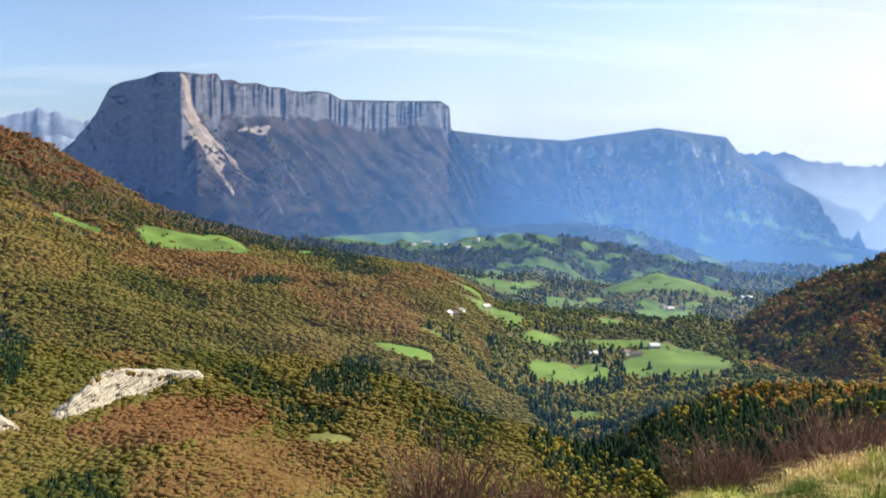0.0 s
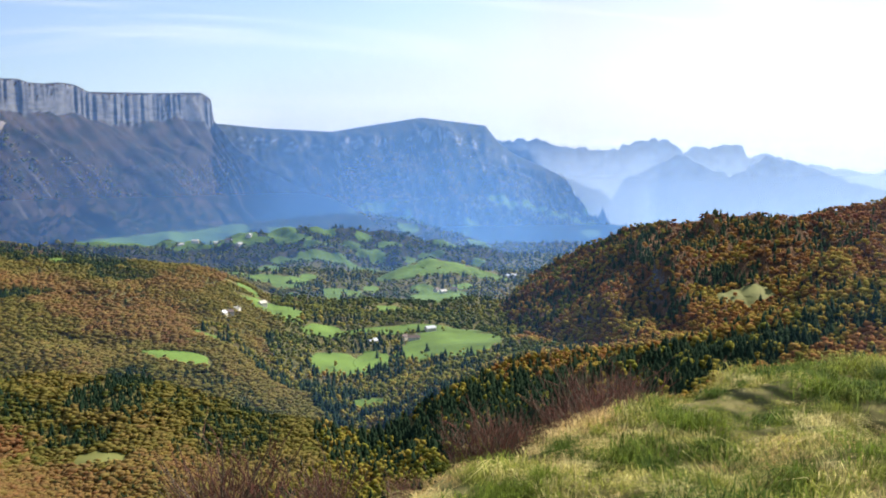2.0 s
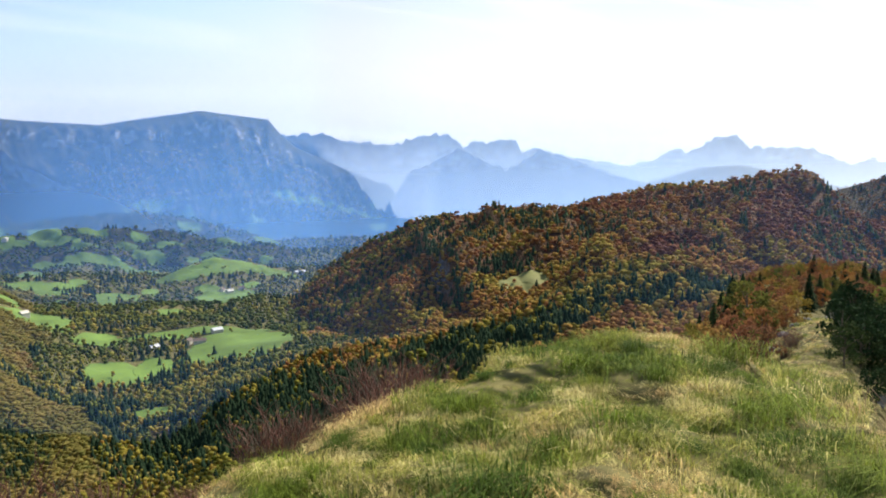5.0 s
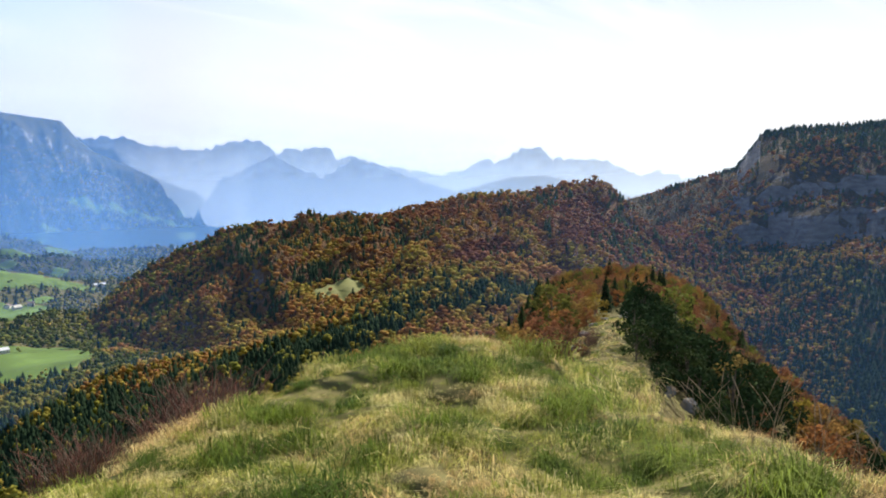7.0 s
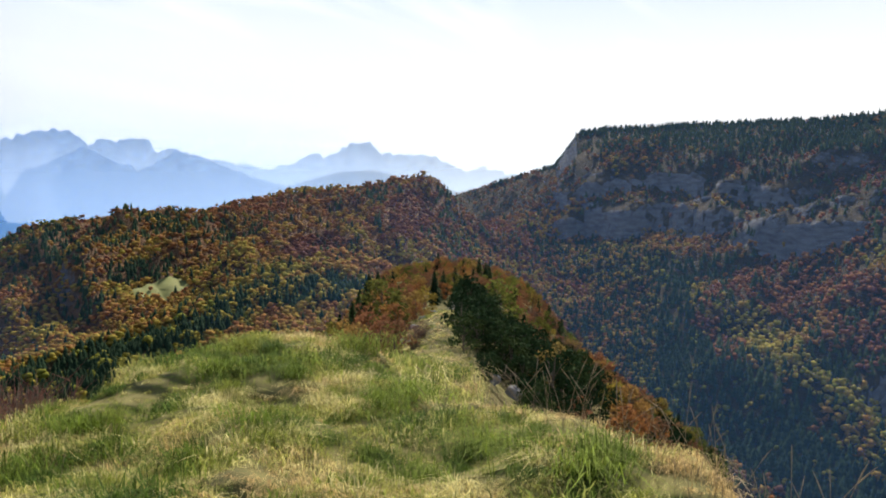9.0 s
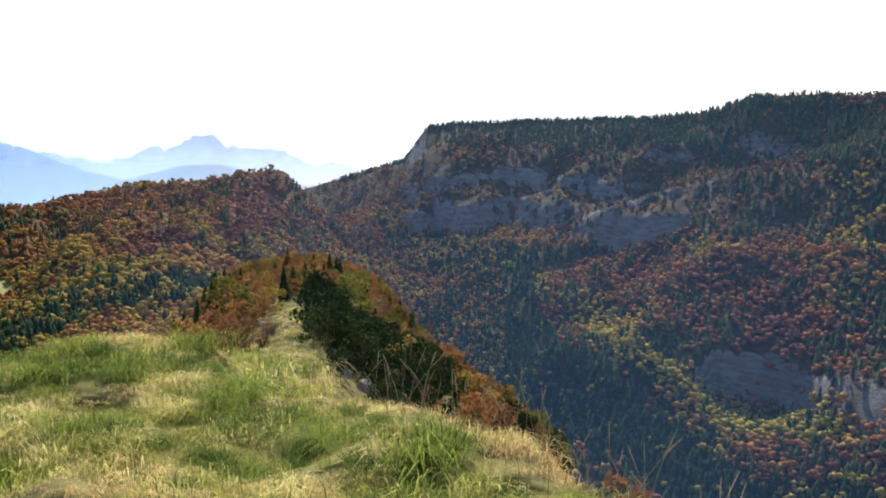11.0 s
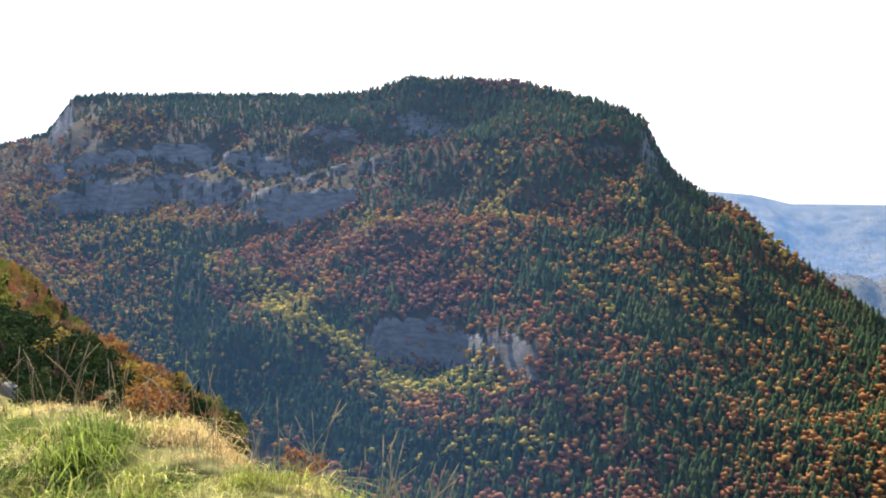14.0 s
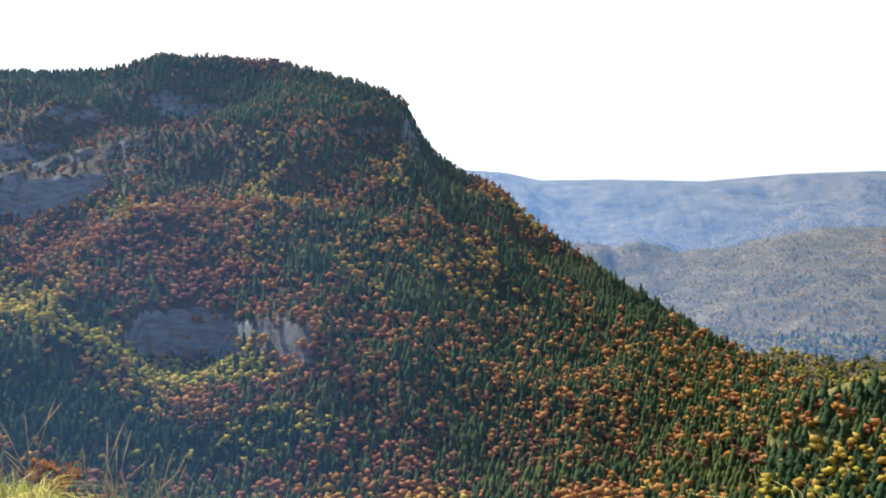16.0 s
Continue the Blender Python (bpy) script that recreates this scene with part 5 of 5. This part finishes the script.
boulder("boulder", 58.1, 78, (1.15, 0.8, 0.95), 1, "pale limestone boulder at the end of the path", M_ROCK)
boulder("boulder", 57.6, 77, (0.5, 0.4, 0.3), 2, "small weathered stone beside the path", M_ROCK)
for k, (bi, ri) in enumerate(((54.3, 50), (54.9, 56), (55.6, 63), (56.2, 70))):
    boulder("path_stone", bi, ri, (0.5, 0.35, 0.22), 5 + k, "low grassy limestone outcrop edging the path", M_GREYROCK)
for k, (bi, ri) in enumerate(((60.6, 40), (62.2, 41))):
    boulder("crag", bi, ri, (0.45, 0.4, 0.45), 11 + k, "grey rock among the dark spruces", M_GREYROCK)


def strata_face(name, rows, ledges, seed, material, label):
    """A layered rock face: rows of (bearing, foot rise, top rise in degrees)."""
    rows = np.array(rows, float)
    b = np.arange(rows[0, 0], rows[-1, 0], 0.05)
    e0, e1 = (np.interp(b, rows[:, 0], rows[:, k]) for k in (1, 2))
    r0 = np.interp(b, rows[:, 0], [sight(float(q[0]), float(q[1])) for q in rows])
    z0, z1 = EYE + r0 * np.tan(np.radians(e0)) - 5, EYE + (r0 + 8) * np.tan(np.radians(e1)) + 1.3 * fbm(b * 1.3, b * 0, 4, seed + 8)
    v = np.linspace(0, 1, 64)
    bb, vv = np.meshgrid(b, v, indexing="ij")
    zz = z0[:, None] + (z1 - z0)[:, None] * vv
    lay = (zz - 2.3 * bb + 0.8 * fbm(bb * 0.9, vv * 2, 3, seed)) / 2.0
    step = np.floor(lay) + smoothstep(0.75, 1.0, lay - np.floor(lay))
    rr = r0[:, None] + ledges * vv + 1.5 * (step - lay) + 3.0 * fbm(bb * 2, lay * 0.4, 4, seed + 3) + 4.2 * (np.floor(5 * vnoise(bb * 2.5, np.floor(lay) * 3.3, seed + 5)) / 5 - 0.5)
    cap = np.array([0.3, 1.0]) * 40
    rr = np.concatenate([rr, rr[:, -1:] + cap], 1)
    zz = np.concatenate([zz, zz[:, -1:] - np.array([1.0, 12.0])], 1)
    bb = np.concatenate([bb, bb[:, :2]], 1)
    x, y = polar(bb, rr)
    ob = grid_mesh(name, x, y, zz, material)
    ob.data.polygons.foreach_set("use_smooth", np.zeros(len(ob.data.polygons), bool))
    return tagged(ob, label, "rock face")


M_STRATA = m_plain("banded pale limestone", (0.35, 0.315, 0.25), 0.5, 0.4, 0.95, 0.1, 0.5)
strata_face("rock_outcrop", [(-26.6, -15.9, -15.3), (-25.3, -15.8, -14.6), (-23.8, -15.5, -13.2), (-22.4, -15.0, -12.6), (-19.3, -14.3, -13.0), (-17.1, -14.1, -13.2), (-16.2, -14.1, -13.95)], 9, 3, M_STRATA, "pale layered limestone outcrop in the woods")
strata_face("rock_outcrop", [(-30.5, -16.4, -15.0), (-29.3, -16.4, -15.1), (-27.5, -16.3, -16.0)], 7, 5, M_STRATA, "small pale limestone outcrop in the woods")

# trees that stand before and above the outcrop
NQ = 260
qb = rng.uniform(-27, -15.4, NQ)
foot = np.interp(qb, [-26.6, -23.8, -22.4, -16.2], [-15.9, -15.5, -15.0, -14.1])
top = np.interp(qb, [-26.6, -25.3, -23.8, -22.4, -16.2], [-15.3, -14.6, -13.2, -12.6, -13.95])
qr = np.array([sight(float(p), float(q)) for p, q in zip(qb, foot)])
above = rng.uniform(0, 1, NQ) < 0.6
qr = qr + np.where(above, rng.uniform(9, 20, NQ), -rng.uniform(3, 30, NQ))
qz = np.where(above, EYE + qr * np.tan(np.radians(top)) - 2.5, land(qb, qr))
qh = rng.uniform(2.2, 4.0, NQ)
forest("beech_wood", np.stack([*polar(qb, qr), qz], 1), qh, qh * 1.5, np.clip(rng.normal(0.6, 0.15, NQ), 0, 1), BROAD_NEAR, M_OLDWOOD, "olive and russet trees round the limestone outcrop")


def scree(patch, ns, line, material, label, seed):
    """A tongue of loose rock on a mountain's front: line of (bearing, share of the height's way, half width in degrees)."""
    line = np.array(line, float)
    s = np.linspace(line[0, 1], line[-1, 1], 70)
    c, w = np.interp(s, line[:, 1], line[:, 0]), np.interp(s, line[:, 1], line[:, 2])
    u = np.linspace(-1, 1, 17)
    uu, ss = np.meshgrid(u, s, indexing="ij")
    bb = c + w * uu * (1 + 1.0 * fbm(ss * 40, uu * 0 + np.sign(uu) * 3, 4, seed))
    x, y, z, gb, _ = patch
    step = gb[1, 0] - gb[0, 0]
    i = np.clip(((bb - gb[0, 0]) / step), 0, gb.shape[0] - 1.01)
    j = ss * (ns - 1)
    i0, j0 = i.astype(int), np.minimum(j.astype(int), ns - 2)
    fi, fj = i - i0, j - j0
    def at(a):
        return (a[i0, j0] * (1 - fi) + a[i0 + 1, j0] * fi) * (1 - fj) + (a[i0, j0 + 1] * (1 - fi) + a[i0 + 1, j0 + 1] * fi) * fj
    X, Y, Z = at(x), at(y), at(z)
    k = 1 - 5.0 / np.hypot(X, Y) * (1 - np.abs(uu) ** 4)
    return tagged(grid_mesh("scree", X * k, Y * k, Z + 3 * (1 - np.abs(uu) ** 4) - 2.0, material), label, "scree")


M_SCREE = m_plain("fresh scree", (0.36, 0.29, 0.23), 0.4, 0.04, 0.95, 0.1, 6.0)
scree(GRANIER, 130, [(-14.6, 0.34, 0.12), (-15.4, 0.55, 0.3), (-16.2, 0.72, 0.75), (-16.9, 0.86, 0.8), (-17.6, 0.93, 0.35), (-17.9, 0.985, 0.2)], M_SCREE, "fresh pale rockfall scar below the cliff", 7)
scree(GRANIER, 130, [(-13.4, 0.5, 0.06), (-14.6, 0.66, 0.16), (-15.6, 0.78, 0.3), (-16.4, 0.86, 0.2)], M_SCREE, "pale rockfall streak below the cliff", 8)
scree(GRANIER, 130, [(-12.6, 0.78, 0.3), (-13.2, 0.84, 1.2), (-13.6, 0.87, 0.7)], M_SCREE, "pale grey scree patch under the cliff", 9)


# ---- farms in the valley ----
M_WALL = m_plain("limewashed wall", (0.6, 0.56, 0.48), 0.15, 0.5)
M_TIN = m_plain("pale metal roof", (0.55, 0.56, 0.58), 0.1, 0.5, 0.45, 0.5)
M_SLATE = m_plain("dark tile roof", (0.16, 0.12, 0.1), 0.3, 0.8, 0.8)


def house(b, r, size, turn, roof, label):
    w, d, h = size
    top = new("farmhouse")
    bm = bmesh.new()
    pts = [(-w, -d, -3), (w, -d, -3), (w, d, -3), (-w, d, -3), (-w, -d, h), (w, -d, h), (w, d, h), (-w, d, h), (-w, 0, h * 1.6), (w, 0, h * 1.6)]
    v = [bm.verts.new(p) for p in pts]
    for f in ((0, 1, 5, 4), (2, 3, 7, 6), (1, 2, 6, 9, 5), (3, 0, 4, 8, 7)):
        bm.faces.new([v[i] for i in f])
    part("wall", bm, M_WALL, top)
    bm = bmesh.new()
    e, o = 0.5, 0.25
    for sgn in (-1, 1):
        q = [bm.verts.new(p) for p in ((-w - e, sgn * (d + e), h - 0.35), (w + e, sgn * (d + e), h - 0.35), (w + e, 0, h * 1.6 + o), (-w - e, 0, h * 1.6 + o))]
        bm.faces.new(q if sgn < 0 else q[::-1])
    bmesh.ops.remove_doubles(bm, verts=bm.verts, dist=0.01)
    bmesh.ops.solidify(bm, geom=bm.faces[:], thickness=0.25)
    part("roof", bm, roof, top)
    bm = bmesh.new()
    bmesh.ops.create_cube(bm, size=1.0, matrix=Matrix.Translation((w * 0.4, d * 0.3, h * 1.6)) @ Matrix.Diagonal((0.8, 0.8, 2.0, 1)))
    part("chimney", bm, M_WALL, top)
    bm = bmesh.new()
    for k in (-0.5, 0.0, 0.5):
        bmesh.ops.create_cube(bm, size=1.0, matrix=Matrix.Translation((w * k * 1.2, -d - 0.03, h * 0.5)) @ Matrix.Diagonal((1.0, 0.12, 1.3, 1)))
    part("windows", bm, M_SLATE, top)
    x, y = polar(b, r)
    top.matrix_basis = pose(float(x), float(y), float(land(np.array([b]), np.array([r]))[0]) + 0.9, 0, 0, turn)
    return tagged(top, label, "house", "farms in the valley")


for b_, e_, size, turn, roof in ((11.0, -12.0, (6, 4, 4), 20, M_TIN), (14.0, -11.9, (8, 4, 4), -10, M_SLATE), (13.3, -11.8, (5, 4, 4), 40, M_SLATE), (15.2, -11.2, (7, 5, 4), 10, M_TIN), (21.1, -7.55, (13, 6, 5), 5, M_TIN), (3.3, -8.9, (6, 5, 5), 30, M_WALL),
                                 (1.0, -9.5, (5, 4, 4), 10, M_SLATE), (1.5, -9.4, (5, 4, 4), -30, M_WALL), (0.6, -9.6, (4, 4, 4), 60, M_TIN), (16.2, -8.6, (7, 5, 5), 15, M_WALL), (17.0, -8.4, (6, 5, 5), -20, M_SLATE), (15.7, -8.5, (6, 5, 5), 50, M_SLATE),
                                 (0.4, -4.6, (9, 7, 6), 10, M_WALL), (1.9, -4.7, (9, 7, 6), 40, M_WALL), (-1.0, -4.4, (10, 7, 6), -15, M_WALL), (1.2, -4.5, (9, 7, 6), -30, M_SLATE), (-2.0, -4.6, (9, 7, 6), 25, M_WALL), (2.6, -4.3, (9, 7, 6), 70, M_WALL)):
    r_ = sight(b_, e_)
    house(b_, r_, size, turn, roof, "small farmhouse with a " + ("pale metal roof" if roof is M_TIN else "dark tiled roof" if roof is M_SLATE else "pale roof") + " in the pasture")


# ---- grass on the hilltop ----
GRASS = [(0.0, (0.045, 0.085, 0.011)), (0.3, (0.155, 0.205, 0.026)), (0.55, (0.32, 0.31, 0.062)), (0.78, (0.62, 0.54, 0.24)), (1.0, (0.5, 0.35, 0.15))]


def m_grass():
    m, n, l, b = mat("meadow grass", 0.75, 0.08)
    base = ramp(n, l, attr(n, "tint"), GRASS)
    geo = n.new("ShaderNodeNewGeometry")
    v = remap(n, l, geo.outputs["Random Per Island"], 0, 1, 0.35, 1.75)
    vec = n.new("ShaderNodeVectorMath"); vec.operation = "SCALE"
    l.new(base, vec.inputs[0]); l.new(v, vec.inputs["Scale"])
    l.new(vec.outputs[0], b.inputs["Base Color"])
    tr = n.new("ShaderNodeBsdfTranslucent")
    l.new(vec.outputs[0], tr.inputs[0])
    mx = n.new("ShaderNodeMixShader"); mx.inputs[0].default_value = 0.4
    l.new(b.outputs[0], mx.inputs[1]); l.new(tr.outputs[0], mx.inputs[2])
    l.new(mx.outputs[0], n["Material Output"].inputs[0])
    return m


M_GRASS = m_grass()


def clump_template(seed, blades, spread, lean, broad=1.0):
    """Curved, tapering blades of about unit height that lean out of one tuft."""
    g = np.random.default_rng(seed)
    co, f = [], []
    drift = g.uniform(0, 2 * math.pi)
    for k in range(blades):
        a = g.uniform(0, 2 * math.pi)
        p = np.array([*(g.normal(0, spread, 2)), 0.0])
        h = g.uniform(0.5, 1.0)
        out = np.array([math.cos(a), math.sin(a), 0]) * 0.6 + np.array([math.cos(drift), math.sin(drift), 0]) * 0.6
        bend = lean * g.uniform(0.3, 1.3)
        side = np.array([-out[1], out[0], 0]); side /= np.linalg.norm(side) + 1e-6
        w = broad * g.uniform(0.010, 0.02)
        m1 = p + out * bend * h * 0.35 + [0, 0, h * 0.6]
        m2 = p + out * bend * h + [0, 0, h * max(0.25, 0.95 - 0.45 * bend)]
        n = len(co)
        co += [p - side * w, p + side * w, m1 - side * w * 0.8, m1 + side * w * 0.8, m2]
        f += [(n, n + 1, n + 3), (n, n + 3, n + 2), (n + 2, n + 3, n + 4)]
    return np.array(co), np.array(f)


CLUMPS = [clump_template(300 + k, 36, 0.36, 1.7) for k in range(8)]
TUFTS = [clump_template(320 + k, 80, 0.28, 1.5, 0.55) for k in range(4)]


def sward(b0, b1, r0, r1, gap, size, name, label):
    b, r = sites(b0, b1, r0, r1, 0.0, gap)
    x, y = polar(b, r)
    b = (b + 180) % 360 - 180
    edge = np.interp(b, [s_[0] for s_ in SECTIONS], [s_[1] for s_ in SECTIONS])
    if r1 < 20:
        sel = r < edge * 1.18
        b, r, x, y, edge = b[sel], r[sel], x[sel], y[sel], edge[sel]
    z = ground_z(x, y)
    # dry and green patches; the finest also imitate bright highlights and dark hollows
    dry = 0.33 + 0.7 * fbm(x / 1.1, y / 1.1, 3, 51) + 0.6 * fbm(x / 0.3, y / 0.3, 2, 53) + 0.25 * fbm(x / 3.5, y / 3.5, 2, 52) + 0.3 * smoothstep(0.8, 1.05, r / edge) + rng.normal(0, 0.2, len(b))
    h = size * rng.uniform(0.6, 1.3, len(b)) * (1.15 - 0.3 * np.clip(dry, 0, 1)) * (1 + 1.6 * fbm(x / 0.45, y / 0.45, 3, 57))
    h = np.maximum(h, size * 0.55)
    forest(name, np.stack([x, y, z - 0.02], 1), h, h, np.clip(dry, 0.02, 0.98), CLUMPS, M_GRASS, label, category="grass")


sward(2, 112, 1.1, 4.5, 0.072, 0.125, "grass", "long matted autumn grass on the hilltop")
sward(6, 100, 4.5, 11.5, 0.1, 0.12, "grass", "long dry and green grass on the brow")
sward(112, 362, 0.25, 5.2, 0.17, 0.2, "grass", "long matted autumn grass on the hilltop")
sward(2, 112, 0.25, 1.1, 0.11, 0.12, "grass", "trodden autumn grass on the hilltop")
sward(46, 60, 11.5, 30, 0.35, 0.35, "grass", "dry grass along the path")
sward(53.8, 59.2, 30, 80, 0.45, 0.22, "grass", "short pale grass on the path's spur")


def tussock(b, r, size, tint, seed, label):
    x, y = polar(b, r)
    z = float(ground_z(np.array([x]), np.array([y]))[0])
    g = np.random.default_rng(seed)
    v, f = TUFTS[seed % 4]
    cos, fs, n = [], [], 0
    for k in range(4):
        a = g.uniform(0, 6.28)
        ca, sa = math.cos(a), math.sin(a)
        o = g.normal(0, 0.12 * size, 2)
        cos.append(np.stack([(v[:, 0] * ca - v[:, 1] * sa) * size + o[0], (v[:, 0] * sa + v[:, 1] * ca) * size + o[1], v[:, 2] * size * 0.9], 1))
        fs.append(f + n); n += len(v)
    ob = array_part("grass_tussock", np.concatenate(cos), np.concatenate(fs), M_GRASS, None, "", np.full(n, tint))
    ob.matrix_basis = pose(float(x), float(y), z - 0.02)
    return tagged(ob, label, "grass", "grass tussocks on the hilltop")


# the first two are tinted very dark, as the shade of a hollow
for k, (b_, r_, s_, t_) in enumerate(((36.6, 4.35, 0.42, 0.03), (38.9, 4.3, 0.42, 0.05), (41, 5.2, 0.3, 0.15), (46, 5.6, 0.36, 0.2), (43, 7.6, 0.4, 0.2), (50, 8.2, 0.42, 0.12), (34, 6.3, 0.35, 0.2), (54, 6.5, 0.34, 0.25), (31, 5.5, 0.34, 0.2), (58, 5.0, 0.32, 0.25),
                                      (62, 5.6, 0.34, 0.3), (66, 4.8, 0.34, 0.25), (70, 4.6, 0.36, 0.3), (60, 3.9, 0.3, 0.3), (48, 4.0, 0.3, 0.25), (52, 9.0, 0.45, 0.35), (56, 7.2, 0.4, 0.3), (74, 3.9, 0.33, 0.35), (78, 3.6, 0.32, 0.3), (44, 9.2, 0.4, 0.4))):
    tussock(b_, r_, s_, t_, k, "dense grass tussock toned dark like shade on the hilltop" if t_ < 0.22 else "yellow-green grass tussock on the hilltop")

# darkest and palest tints put tuft shadows and highlights into the colour
for k in range(170):
    b_ = float(rng.uniform(14, 98))
    e_ = float(np.interp(b_, [s_[0] for s_ in SECTIONS], [s_[1] for s_ in SECTIONS]))
    t_ = float(rng.choice([0.02, 0.06, 0.14, 0.25, 0.4, 0.75]))
    tussock(b_, max(2.2, e_ * float(rng.uniform(0.35, 1.0)) ** 0.7), float(rng.uniform(0.15, 0.26)), t_, 30 + k, "grass tussock toned dark like shade on the hilltop" if t_ < 0.25 else "pale straw tussock toned like a highlight on the hilltop" if t_ > 0.7 else "yellow-green grass tussock on the hilltop")

M_STALK = m_plain("dry straw", (0.3, 0.21, 0.12), 0.3, 20.0, 0.8)


def stalk(height, lean, seed):
    g = np.random.default_rng(seed)
    top = new("dry_stalk")
    p = [np.array([lean * height * (t ** 1.8), 0, height * t - 0.03]) for t in np.linspace(0, 1, 6)]
    c, f = tube(p, np.linspace(0.002, 0.001, 6), 4)
    array_part("stem", c, f, M_STALK, top)
    ts = np.linspace(0.8, 1.04, 12)
    q = [np.array([lean * height * t ** 1.8, 0, height * t - 0.03]) for t in ts]
    array_part("seed_head", *tube(q, [0.001 + 0.0022 * math.sin(math.pi * i / 11) * (1.25 if i % 2 else 0.7) for i in range(12)], 5), M_STALK, top, "feathery dry seed head")
    return tagged(top, "tall dry straw-coloured grass stalk on the brow", "grass stalk", "dry stalks on the brow")


STALKS = [Kind(stalk(0.42, ln, 400 + k)) for k, ln in enumerate((0.25, 0.5, 0.8, 0.15))]
for k in range(170):
    b_ = float(rng.uniform(58, 97))
    e_ = float(np.interp(b_, [s_[0] for s_ in SECTIONS], [s_[1] for s_ in SECTIONS]))
    STALKS[rng.integers(4)].put(b_, e_ * float(rng.uniform(0.9, 1.12)), float(rng.uniform(0.5, 1.25)))
for k in range(40):
    b_ = float(rng.uniform(12, 58))
    e_ = float(np.interp(b_, [s_[0] for s_ in SECTIONS], [s_[1] for s_ in SECTIONS]))
    STALKS[rng.integers(4)].put(b_, e_ * float(rng.uniform(0.5, 1.05)), float(rng.uniform(0.4, 0.8)))
